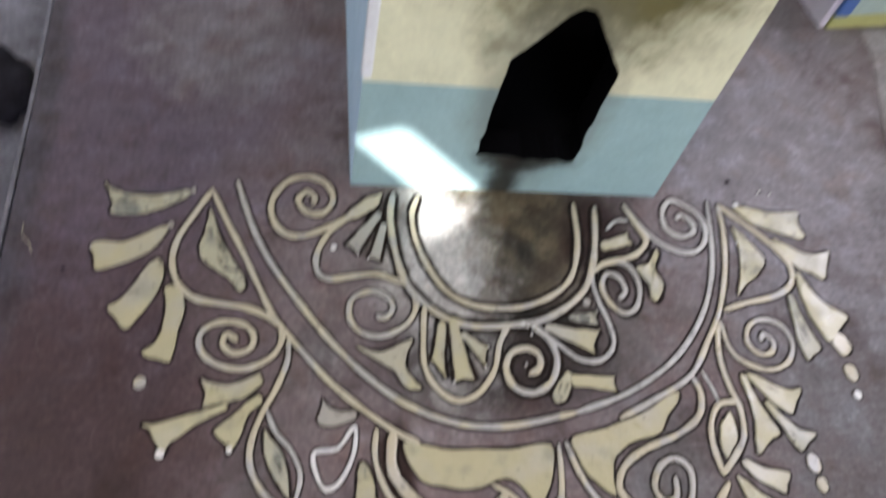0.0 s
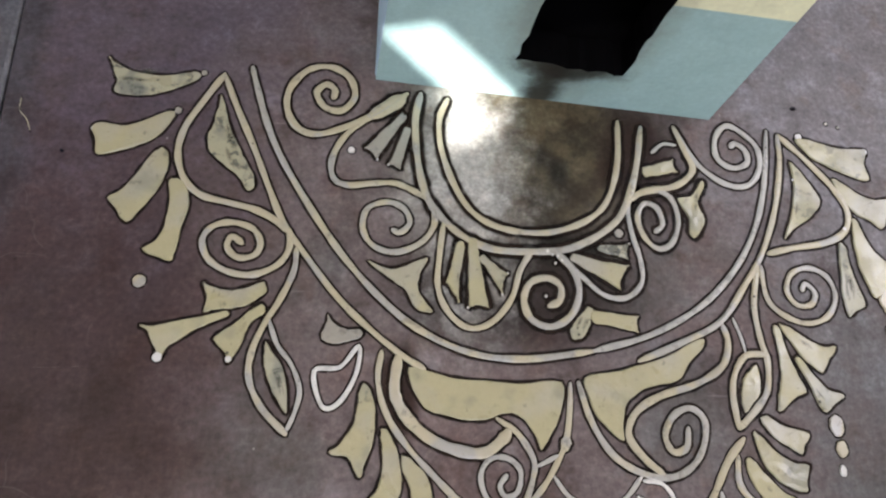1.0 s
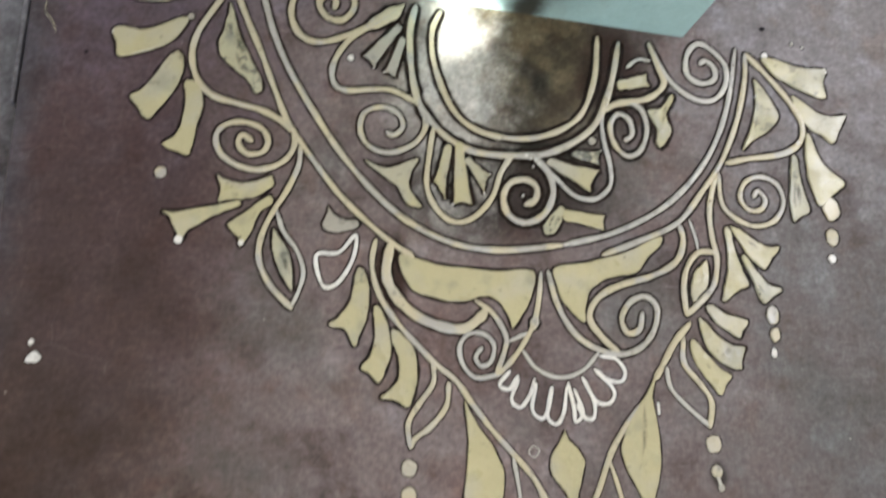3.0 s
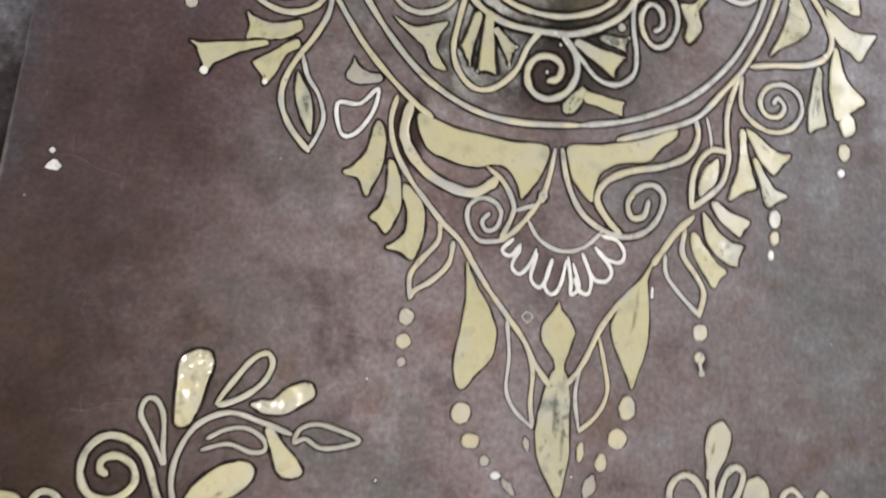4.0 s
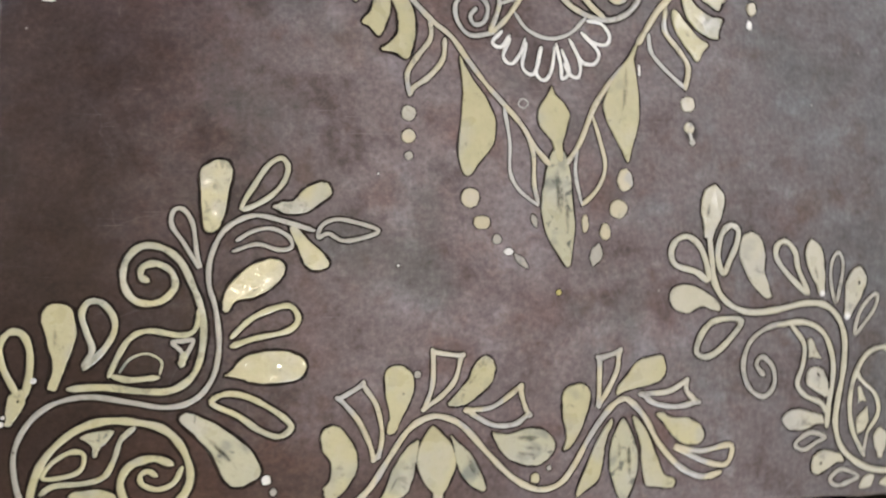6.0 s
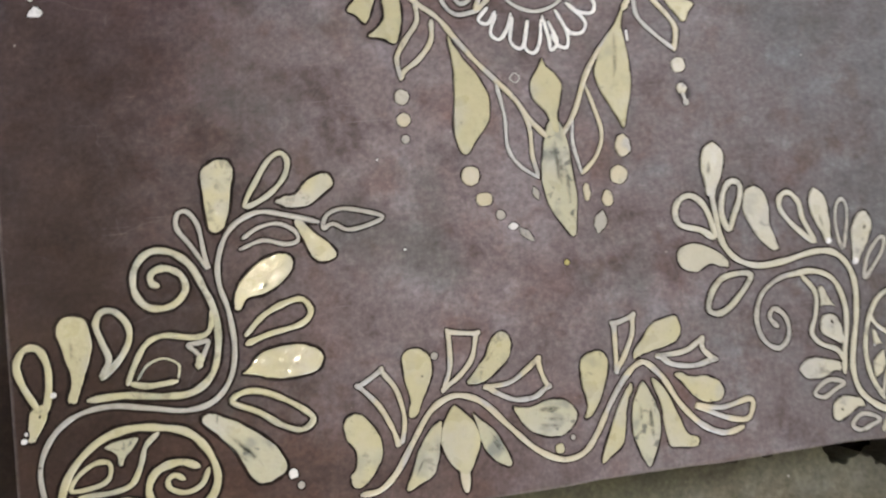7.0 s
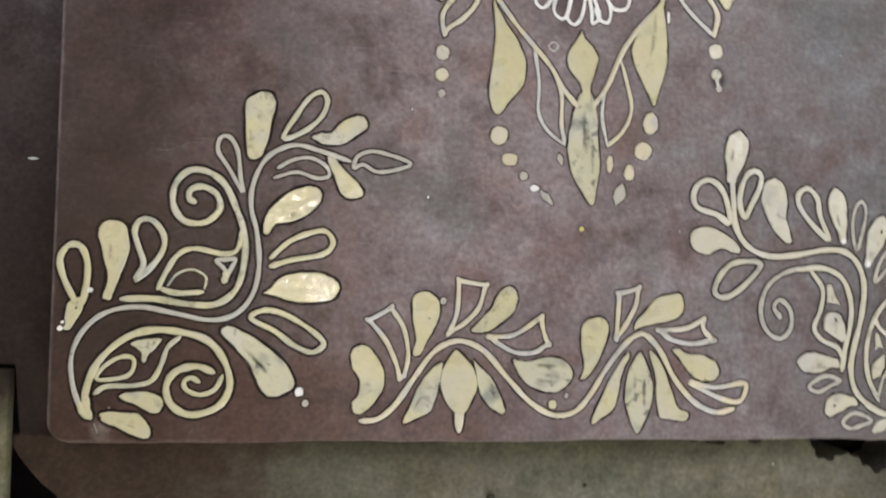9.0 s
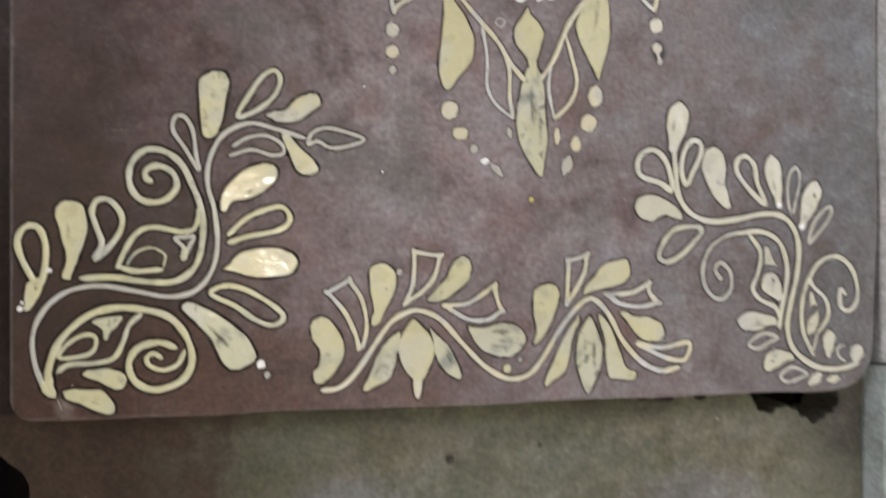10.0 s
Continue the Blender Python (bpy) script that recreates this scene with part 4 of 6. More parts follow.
blot("petal", [(0.1773, 0.2766), (0.1742, 0.3090), (0.1754, 0.3303), (0.1867, 0.3390), (0.1992, 0.3383), (0.2024, 0.3265), (0.1990, 0.3068), (0.1946, 0.2870), (0.1870, 0.2751)])
line("petal_outline", [(0.1729, 0.2419), (0.1596, 0.2641), (0.1490, 0.2806), (0.1512, 0.2934), (0.1597, 0.2942), (0.1677, 0.2809), (0.1708, 0.2559)], 0.0044, "p", closed=True)
line("vine", [(0.0627, 0.1364), (0.0936, 0.1371), (0.1248, 0.1324), (0.1512, 0.1326), (0.1699, 0.1473), (0.1769, 0.1751), (0.1754, 0.2029), (0.1675, 0.2252), (0.1569, 0.2473), (0.1410, 0.2599), (0.1226, 0.2613), (0.1094, 0.2479), (0.1078, 0.2276), (0.1188, 0.2127), (0.1382, 0.2117), (0.1515, 0.2240), (0.1489, 0.2384), (0.1357, 0.2460), (0.1241, 0.2431), (0.1225, 0.2348), (0.1288, 0.2305)], 0.0063)
line("vine", [(0.1738, 0.2057), (0.1700, 0.1862), (0.1567, 0.1813), (0.1302, 0.1863), (0.1145, 0.1808), (0.1040, 0.1644), (0.0962, 0.1459)], 0.0053)
line("vine", [(0.0988, 0.1469), (0.1144, 0.1429), (0.1391, 0.1443)], 0.0053)
line("petal_outline", [(0.1050, 0.1491), (0.1134, 0.1611), (0.1275, 0.1659), (0.1407, 0.1587), (0.1396, 0.1465)], 0.0024, "g")
line("petal_outline", [(0.1502, 0.1752), (0.1590, 0.1760), (0.1680, 0.1764), (0.1652, 0.1690), (0.1612, 0.1630), (0.1560, 0.1688)], 0.0044, "p", closed=True)
line("petal", [(0.1610, 0.1652), (0.1592, 0.1590), (0.1577, 0.1535)], 0.0075, "g")
line("petal_outline", [(0.0232, 0.1315), (0.0112, 0.1553), (0.0072, 0.1731), (0.0142, 0.1860), (0.0253, 0.1854), (0.0318, 0.1703), (0.0318, 0.1487), (0.0283, 0.1299)], 0.0061)
drop((0.0152, 0.1059), (0.0253, 0.1369), 0.0145)
blot("petal", [(0.0470, 0.1382), (0.0500, 0.1593), (0.0450, 0.1810), (0.0404, 0.2000), (0.0445, 0.2092), (0.0552, 0.2114), (0.0654, 0.2066), (0.0685, 0.1891), (0.0653, 0.1701), (0.0592, 0.1511), (0.0551, 0.1387), (0.0505, 0.1355)])
line("petal_outline", [(0.0756, 0.1548), (0.0823, 0.1700), (0.0772, 0.1864), (0.0731, 0.2017), (0.0783, 0.2126), (0.0896, 0.2121), (0.0994, 0.1995), (0.0999, 0.1853), (0.0905, 0.1689)], 0.0057, closed=True)
dot((0.0353, 0.1443), 0.0026, "w")
dot((0.0097, 0.1076), 0.0026, "w")
dot((0.0117, 0.1134), 0.0016, "w")
dot((0.2327, 0.0484), 0.0044, "w")
dot((0.2387, 0.0376), 0.0033, "p")

# border_spray
at = border_spray
line("vine", [(0.2912, 0.0206), (0.3093, 0.0228), (0.3263, 0.0371), (0.3436, 0.0623), (0.3611, 0.0866), (0.3774, 0.0973), (0.3931, 0.0987), (0.4136, 0.0890), (0.4370, 0.0628), (0.4607, 0.0387), (0.4846, 0.0262), (0.5060, 0.0296), (0.5214, 0.0457), (0.5371, 0.0709), (0.5529, 0.0921), (0.5674, 0.1056), (0.5793, 0.1072), (0.5955, 0.0900), (0.6091, 0.0644), (0.6280, 0.0421), (0.6458, 0.0312), (0.6587, 0.0290), (0.6743, 0.0328)], 0.0054)
blot("petal", [(0.2835, 0.0379), (0.2897, 0.0467), (0.2898, 0.0609), (0.2826, 0.0741), (0.2821, 0.0883), (0.2900, 0.0944), (0.3012, 0.0896), (0.3107, 0.0769), (0.3146, 0.0631), (0.3117, 0.0489), (0.3037, 0.0366), (0.2935, 0.0279), (0.2851, 0.0293)])
line("petal_outline", [(0.3004, 0.1165), (0.2964, 0.1192), (0.3010, 0.1201), (0.3177, 0.1296), (0.3208, 0.1332), (0.3217, 0.1285), (0.3326, 0.1113), (0.3375, 0.0854), (0.3340, 0.0654), (0.3319, 0.0645), (0.3293, 0.0610), (0.3286, 0.0660), (0.3255, 0.0771), (0.3154, 0.0985)], 0.0046, closed=True)
blot("petal", [(0.3421, 0.0865), (0.3451, 0.1025), (0.3412, 0.1227), (0.3402, 0.1370), (0.3454, 0.1456), (0.3569, 0.1472), (0.3655, 0.1402), (0.3677, 0.1252), (0.3624, 0.1108), (0.3542, 0.0966), (0.3484, 0.0846)])
dot((0.3713, 0.1384), 0.0035, "p")
line("petal_outline", [(0.3799, 0.1086), (0.3760, 0.1053), (0.3785, 0.1098), (0.3852, 0.1278), (0.3865, 0.1562), (0.3852, 0.1610), (0.3895, 0.1587), (0.4106, 0.1553), (0.4156, 0.1560), (0.4127, 0.1521), (0.4069, 0.1322), (0.3933, 0.1173)], 0.0047, closed=True)
blot("petal", [(0.3997, 0.1108), (0.4109, 0.1216), (0.4199, 0.1332), (0.4259, 0.1460), (0.4349, 0.1535), (0.4432, 0.1517), (0.4461, 0.1417), (0.4424, 0.1300), (0.4316, 0.1184), (0.4167, 0.1093), (0.4043, 0.1078)])
line("petal_outline", [(0.4208, 0.1017), (0.4161, 0.1038), (0.4214, 0.1038), (0.4434, 0.1059), (0.4680, 0.1221), (0.4720, 0.1256), (0.4710, 0.1208), (0.4728, 0.1107), (0.4765, 0.0999), (0.4798, 0.0964), (0.4750, 0.0955), (0.4642, 0.0885), (0.4444, 0.0883), (0.4284, 0.0963)], 0.0048, closed=True)
blot("petal", [(0.4419, 0.0820), (0.4551, 0.0787), (0.4731, 0.0830), (0.4883, 0.0833), (0.4985, 0.0766), (0.5039, 0.0670), (0.4983, 0.0564), (0.4849, 0.0491), (0.4668, 0.0514), (0.4519, 0.0618), (0.4454, 0.0731)], "g")
dot((0.4829, 0.0368), 0.0048)
dot((0.4970, 0.0458), 0.0024, "p")
blot("petal", [(0.3697, 0.0778), (0.3714, 0.0702), (0.3665, 0.0473), (0.3607, 0.0314), (0.3479, 0.0232), (0.3353, 0.0179), (0.3342, 0.0219), (0.3406, 0.0366), (0.3482, 0.0536), (0.3580, 0.0677)])
leaf((0.3854, 0.0896), (0.3902, 0.0258), 0.0372)
line("petal", [(0.3891, 0.0380), (0.3889, 0.0102)], 0.0094)
blot("petal", [(0.4023, 0.0805), (0.4105, 0.0722), (0.4222, 0.0602), (0.4297, 0.0455), (0.4344, 0.0325), (0.4319, 0.0273), (0.4219, 0.0323), (0.4120, 0.0431), (0.4063, 0.0607)], "g")
blot("petal", [(0.5106, 0.0620), (0.5156, 0.0726), (0.5127, 0.0905), (0.5117, 0.1083), (0.5161, 0.1201), (0.5285, 0.1247), (0.5377, 0.1216), (0.5400, 0.1078), (0.5342, 0.0900), (0.5248, 0.0724), (0.5161, 0.0625)])
line("petal_outline", [(0.5505, 0.1065), (0.5480, 0.1018), (0.5488, 0.1071), (0.5502, 0.1304), (0.5509, 0.1454), (0.5489, 0.1497), (0.5540, 0.1493), (0.5681, 0.1534), (0.5728, 0.1560), (0.5706, 0.1513), (0.5684, 0.1362), (0.5569, 0.1148)], 0.005, closed=True)
blot("petal", [(0.5687, 0.1128), (0.5682, 0.1194), (0.5783, 0.1313), (0.5911, 0.1444), (0.6070, 0.1491), (0.6172, 0.1484), (0.6189, 0.1338), (0.6131, 0.1248), (0.5971, 0.1202), (0.5813, 0.1174)])
line("petal_outline", [(0.5964, 0.1105), (0.5914, 0.1129), (0.5970, 0.1125), (0.6212, 0.1138), (0.6371, 0.1218), (0.6416, 0.1251), (0.6403, 0.1202), (0.6411, 0.1129), (0.6491, 0.1046), (0.6538, 0.1018), (0.6481, 0.1018), (0.6287, 0.0985), (0.6071, 0.1025)], 0.0051, closed=True)
blot("petal", [(0.6076, 0.0916), (0.6146, 0.0933), (0.6254, 0.0882), (0.6414, 0.0867), (0.6542, 0.0791), (0.6579, 0.0692), (0.6507, 0.0615), (0.6378, 0.0618), (0.6270, 0.0682), (0.6170, 0.0811)])
line("petal_outline", [(0.6269, 0.0597), (0.6538, 0.0541), (0.6845, 0.0588), (0.6849, 0.0465), (0.6770, 0.0394), (0.6576, 0.0436), (0.6377, 0.0533)], 0.0051, closed=True)
blot("petal", [(0.5603, 0.0889), (0.5621, 0.0835), (0.5538, 0.0657), (0.5511, 0.0479), (0.5447, 0.0302), (0.5304, 0.0211), (0.5236, 0.0178), (0.5281, 0.0337), (0.5388, 0.0542), (0.5496, 0.0748)])
leaf((0.5734, 0.0887), (0.5712, 0.0089), 0.0294, "g")
blot("petal", [(0.5829, 0.0891), (0.5892, 0.0883), (0.5997, 0.0706), (0.6077, 0.0493), (0.6138, 0.0340), (0.6252, 0.0276), (0.6226, 0.0210), (0.6073, 0.0215), (0.5941, 0.0250), (0.5917, 0.0407), (0.5901, 0.0648)])

# right_corner_spray
at = right_corner_spray
drop((0.6697, 0.2653), (0.6796, 0.3198), 0.0254, "r")
line("vine", [(0.6711, 0.2684), (0.6727, 0.2469), (0.6756, 0.2192), (0.6884, 0.2001), (0.7113, 0.1903), (0.7413, 0.1921), (0.7751, 0.1983), (0.7975, 0.1958), (0.8117, 0.1820), (0.8175, 0.1599), (0.8142, 0.1284), (0.8061, 0.0971), (0.8023, 0.0721), (0.8094, 0.0481), (0.8339, 0.0292), (0.8616, 0.0246), (0.8883, 0.0301)], 0.0064, "r")
line("petal_outline", [(0.6685, 0.2241), (0.6549, 0.2320), (0.6337, 0.2391), (0.6294, 0.2525), (0.6366, 0.2649), (0.6502, 0.2669), (0.6630, 0.2529)], 0.0062, "r", closed=True)
blot("petal", [(0.6791, 0.1921), (0.6720, 0.1940), (0.6590, 0.1964), (0.6428, 0.1909), (0.6300, 0.1958), (0.6256, 0.2068), (0.6315, 0.2165), (0.6464, 0.2191), (0.6625, 0.2130), (0.6792, 0.1989)], "r")
line("petal_outline", [(0.7026, 0.1816), (0.6751, 0.1829), (0.6593, 0.1701), (0.6526, 0.1518), (0.6648, 0.1468), (0.6826, 0.1577)], 0.0063, "r", closed=True)
line("petal_outline", [(0.6849, 0.2297), (0.6793, 0.2469), (0.6841, 0.2686), (0.6935, 0.2786), (0.7027, 0.2744), (0.7005, 0.2595), (0.6923, 0.2434)], 0.0063, "r", closed=True)
blot("petal", [(0.7368, 0.2052), (0.7282, 0.2064), (0.7164, 0.2188), (0.7067, 0.2373), (0.7037, 0.2565), (0.7092, 0.2689), (0.7192, 0.2716), (0.7284, 0.2636), (0.7321, 0.2474), (0.7305, 0.2288), (0.7356, 0.2132)], "r")
line("petal_outline", [(0.7780, 0.2090), (0.7586, 0.2258), (0.7448, 0.2445), (0.7457, 0.2576), (0.7558, 0.2621), (0.7658, 0.2509), (0.7682, 0.2340)], 0.0058, "r", closed=True)
drop((0.7943, 0.2084), (0.7849, 0.2631), 0.021, "r")
line("petal_outline", [(0.8092, 0.1984), (0.8048, 0.2217), (0.8078, 0.2419), (0.8155, 0.2502), (0.8202, 0.2388), (0.8157, 0.2167)], 0.0042, "p", closed=True)
drop((0.8220, 0.1845), (0.8402, 0.2345), 0.0225, "r")
line("petal_outline", [(0.8293, 0.1655), (0.8366, 0.1883), (0.8508, 0.2041), (0.8585, 0.2054), (0.8540, 0.1914), (0.8405, 0.1756)], 0.0042, "p", closed=True)
line("spiral", [(0.7613, 0.1790), (0.7344, 0.1753), (0.7116, 0.1606), (0.7026, 0.1359), (0.7083, 0.1143), (0.7233, 0.1048), (0.7355, 0.1157), (0.7351, 0.1343), (0.7239, 0.1450), (0.7172, 0.1370), (0.7250, 0.1258)], 0.0052, "p")
line("vine", [(0.7411, 0.1765), (0.7714, 0.1789), (0.7936, 0.1676), (0.8028, 0.1411), (0.8010, 0.1160), (0.7958, 0.0942), (0.7921, 0.0711)], 0.0059, "r")
line("vine", [(0.7578, 0.1759), (0.7710, 0.1571), (0.7687, 0.1352), (0.7616, 0.1166), (0.7702, 0.1040), (0.7870, 0.0962), (0.7936, 0.0848)], 0.0053, "r")
flare((0.7779, 0.1614), (0.7755, 0.1414), (0.7911, 0.1400), 0.0059, "r")
drop((0.7953, 0.1036), (0.7767, 0.1308), 0.0235, "r")
drop((0.7895, 0.0799), (0.7436, 0.0802), 0.022, "r")
line("petal_outline", [(0.7905, 0.0617), (0.7730, 0.0665), (0.7560, 0.0557), (0.7660, 0.0499), (0.7796, 0.0564)], 0.0047, "p", closed=True)
drop((0.8093, 0.0393), (0.7737, 0.0291), 0.0209, "r", bend=0.15)
line("petal_outline", [(0.8254, 0.0206), (0.8064, 0.0281), (0.7932, 0.0185), (0.8020, 0.0120), (0.8144, 0.0153)], 0.0047, "p", closed=True)
leaf((0.8441, 0.0207), (0.8266, 0.0080), 0.0119, "r")
leaf((0.8656, 0.0149), (0.8495, 0.0117), 0.0093, "r")
line("vine", [(0.8341, 0.0399), (0.8221, 0.0654), (0.8198, 0.0937), (0.8272, 0.1220), (0.8428, 0.1445), (0.8638, 0.1507), (0.8811, 0.1385), (0.8891, 0.1148), (0.8867, 0.0970), (0.8767, 0.0895), (0.8677, 0.0960), (0.8680, 0.1138), (0.8749, 0.1073)], 0.0054, "r")
line("vine", [(0.8300, 0.1257), (0.8354, 0.1168), (0.8497, 0.1027), (0.8521, 0.0836), (0.8379, 0.0637)], 0.0048, "r")
line("vine", [(0.8386, 0.0650), (0.8327, 0.0431)], 0.0036, "p")
flare((0.8318, 0.1105), (0.8302, 0.0954), (0.8392, 0.0959), 0.0046, "r")
leaf((0.8275, 0.0627), (0.8390, 0.0890), 0.0132, "r")
drop((0.8514, 0.0381), (0.8540, 0.0678), 0.0159, "r")
line("petal_outline", [(0.8725, 0.0515), (0.8634, 0.0473), (0.8653, 0.0377), (0.8736, 0.0324)], 0.0036, "p")
drop((0.8840, 0.0283), (0.8887, 0.0511), 0.0174, "r")

# medallion
at = medallion
blot("petal", [(0.0879, 0.8705), (0.0939, 0.8653), (0.1123, 0.8552), (0.1423, 0.8530), (0.1645, 0.8582), (0.1695, 0.8524), (0.1581, 0.8434), (0.1342, 0.8334), (0.1148, 0.8309), (0.0965, 0.8336), (0.0973, 0.8443), (0.0939, 0.8562)], "g")
dot((0.1732, 0.8568), 0.0028, "p")
blot("petal", [(0.0817, 0.7973), (0.0891, 0.8021), (0.1061, 0.7998), (0.1271, 0.8063), (0.1457, 0.8156), (0.1514, 0.8118), (0.1447, 0.7988), (0.1316, 0.7853), (0.1134, 0.7770), (0.0901, 0.7702), (0.0857, 0.7834)])
dot((0.1534, 0.8165), 0.0032, "p")
dot((0.0837, 0.7962), 0.0026, "w")
blot("petal", [(0.1028, 0.7296), (0.1130, 0.7377), (0.1232, 0.7514), (0.1318, 0.7680), (0.1418, 0.7789), (0.1486, 0.7718), (0.1497, 0.7602), (0.1451, 0.7432), (0.1359, 0.7270), (0.1251, 0.7111), (0.1195, 0.7079), (0.1121, 0.7166)])
blot("petal", [(0.1514, 0.7466), (0.1612, 0.7485), (0.1684, 0.7362), (0.1690, 0.7175), (0.1649, 0.6992), (0.1618, 0.6813), (0.1594, 0.6732), (0.1492, 0.6757), (0.1357, 0.6836), (0.1454, 0.6913), (0.1517, 0.7068), (0.1536, 0.7279)])
line("vine", [(0.1915, 0.8564), (0.1744, 0.8267), (0.1607, 0.7999), (0.1566, 0.7743), (0.1635, 0.7496), (0.1790, 0.7337), (0.2009, 0.7271), (0.2252, 0.7206), (0.2434, 0.7107), (0.2539, 0.7003)], 0.0056)
line("ring", [(0.1914, 0.8576), (0.2048, 0.8220), (0.2221, 0.7807), (0.2362, 0.7430), (0.2507, 0.7082), (0.2724, 0.6755), (0.2993, 0.6393), (0.3278, 0.6108), (0.3534, 0.5895), (0.3706, 0.5789)], 0.005)
line("ring", [(0.5561, 0.5834), (0.5943, 0.5979), (0.6372, 0.6181), (0.6669, 0.6525), (0.6896, 0.6829), (0.7121, 0.7292), (0.7269, 0.7779), (0.7305, 0.8095)], 0.0055)
line("ring", [(0.2161, 0.8662), (0.2225, 0.8407), (0.2335, 0.8024), (0.2485, 0.7667), (0.2721, 0.7246), (0.2997, 0.6814), (0.3326, 0.6417), (0.3658, 0.6130), (0.4092, 0.5922), (0.4565, 0.5864), (0.5167, 0.5926)], 0.0055)
line("ring", [(0.5167, 0.5926), (0.5695, 0.6062), (0.6209, 0.6322), (0.6597, 0.6672), (0.6878, 0.7085), (0.7065, 0.7560), (0.7200, 0.8143)], 0.0055, "p")
blot("petal", [(0.1894, 0.8345), (0.1949, 0.8186), (0.2024, 0.7956), (0.2126, 0.7730), (0.2225, 0.7537), (0.2245, 0.7428), (0.2179, 0.7393), (0.2110, 0.7507), (0.1961, 0.7636), (0.1828, 0.7790), (0.1809, 0.7920), (0.1858, 0.8066), (0.1883, 0.8213)], "g")
line("vine", [(0.2558, 0.7030), (0.2564, 0.6847), (0.2466, 0.6692), (0.2260, 0.6606), (0.2050, 0.6640), (0.1890, 0.6754), (0.1836, 0.6917), (0.1906, 0.7037), (0.2068, 0.7081), (0.2247, 0.7026), (0.2320, 0.6896), (0.2274, 0.6783), (0.2135, 0.6761), (0.2045, 0.6857), (0.2081, 0.6951), (0.2174, 0.6884)], 0.0053)
dot((0.1359, 0.6553), 0.0056)
blot("petal", [(0.1869, 0.6540), (0.1944, 0.6501), (0.2106, 0.6471), (0.2310, 0.6531), (0.2375, 0.6531), (0.2379, 0.6442), (0.2273, 0.6364), (0.2116, 0.6315), (0.1981, 0.6306), (0.1897, 0.6282), (0.1911, 0.6393)])
blot("petal", [(0.1402, 0.6175), (0.1546, 0.6179), (0.1719, 0.6216), (0.1939, 0.6263), (0.2062, 0.6301), (0.2088, 0.6248), (0.1944, 0.6187), (0.1774, 0.6094), (0.1649, 0.6011), (0.1578, 0.5888), (0.1523, 0.6017), (0.1473, 0.6119)])
blot("petal", [(0.2365, 0.6349), (0.2387, 0.6286), (0.2282, 0.6195), (0.2222, 0.6058), (0.2142, 0.5891), (0.2104, 0.5869), (0.2071, 0.5966), (0.1985, 0.6059), (0.2060, 0.6129), (0.2189, 0.6224), (0.2276, 0.6305)])
dot((0.1563, 0.5916), 0.004, "w")
dot((0.2116, 0.5891), 0.0027, "w")
line("vine", [(0.2626, 0.6847), (0.2609, 0.6642), (0.2506, 0.6393), (0.2395, 0.6199), (0.2299, 0.5964), (0.2284, 0.5734), (0.2393, 0.5500), (0.2594, 0.5286)], 0.005)
line("vine", [(0.2422, 0.6218), (0.2495, 0.6009), (0.2614, 0.5844), (0.2688, 0.5637), (0.2654, 0.5459), (0.2593, 0.5312)], 0.0041, "p")
leaf((0.2403, 0.6028), (0.2588, 0.5461), 0.0135, "g")
blot("petal", [(0.2901, 0.6260), (0.2949, 0.6197), (0.3043, 0.6138), (0.3160, 0.6128), (0.3198, 0.6089), (0.3137, 0.6046), (0.2998, 0.6018), (0.2878, 0.6029), (0.2853, 0.6101), (0.2893, 0.6187)], "p")
line("petal_outline", [(0.3161, 0.5989), (0.3010, 0.5816), (0.2801, 0.5786), (0.2866, 0.5504), (0.3004, 0.5528), (0.3139, 0.5759)], 0.0041, "w", closed=True)
line("vine", [(0.3616, 0.8427), (0.3336, 0.8208), (0.3023, 0.8041), (0.2768, 0.7962), (0.2587, 0.8032), (0.2494, 0.8237), (0.2522, 0.8450), (0.2673, 0.8642), (0.2883, 0.8690), (0.3065, 0.8579), (0.3115, 0.8370), (0.2995, 0.8219), (0.2839, 0.8250), (0.2763, 0.8399), (0.2850, 0.8494), (0.2929, 0.8436), (0.2915, 0.8338)], 0.0061)
line("petal", [(0.3583, 0.8389), (0.3443, 0.8285), (0.3257, 0.8157)], 0.0123)
line("vine", [(0.3231, 0.8144), (0.3034, 0.7959), (0.2915, 0.7724), (0.2928, 0.7526), (0.3054, 0.7456), (0.3281, 0.7478), (0.3485, 0.7482), (0.3663, 0.7401), (0.3779, 0.7325)], 0.0053)
flare((0.3569, 0.8186), (0.3205, 0.7836), (0.3323, 0.7717), 0.0068, "p")
flare((0.3609, 0.8049), (0.3421, 0.7668), (0.3533, 0.7619), 0.0068, "p")
dot((0.3087, 0.7809), 0.0033, "w")
line("ring", [(0.3741, 0.8439), (0.3680, 0.8129), (0.3696, 0.7687), (0.3774, 0.7336), (0.3935, 0.7102), (0.4132, 0.6941), (0.4383, 0.6847), (0.4743, 0.6834), (0.5060, 0.6869), (0.5397, 0.7038), (0.5616, 0.7267), (0.5780, 0.7681), (0.5888, 0.8144)], 0.0064)
line("ring", [(0.4000, 0.8387), (0.3911, 0.8168), (0.3911, 0.7868), (0.4003, 0.7522), (0.4147, 0.7243), (0.4346, 0.7091), (0.4601, 0.7023), (0.4917, 0.7027), (0.5248, 0.7148), (0.5461, 0.7351), (0.5602, 0.7736), (0.5659, 0.8199)], 0.0055)
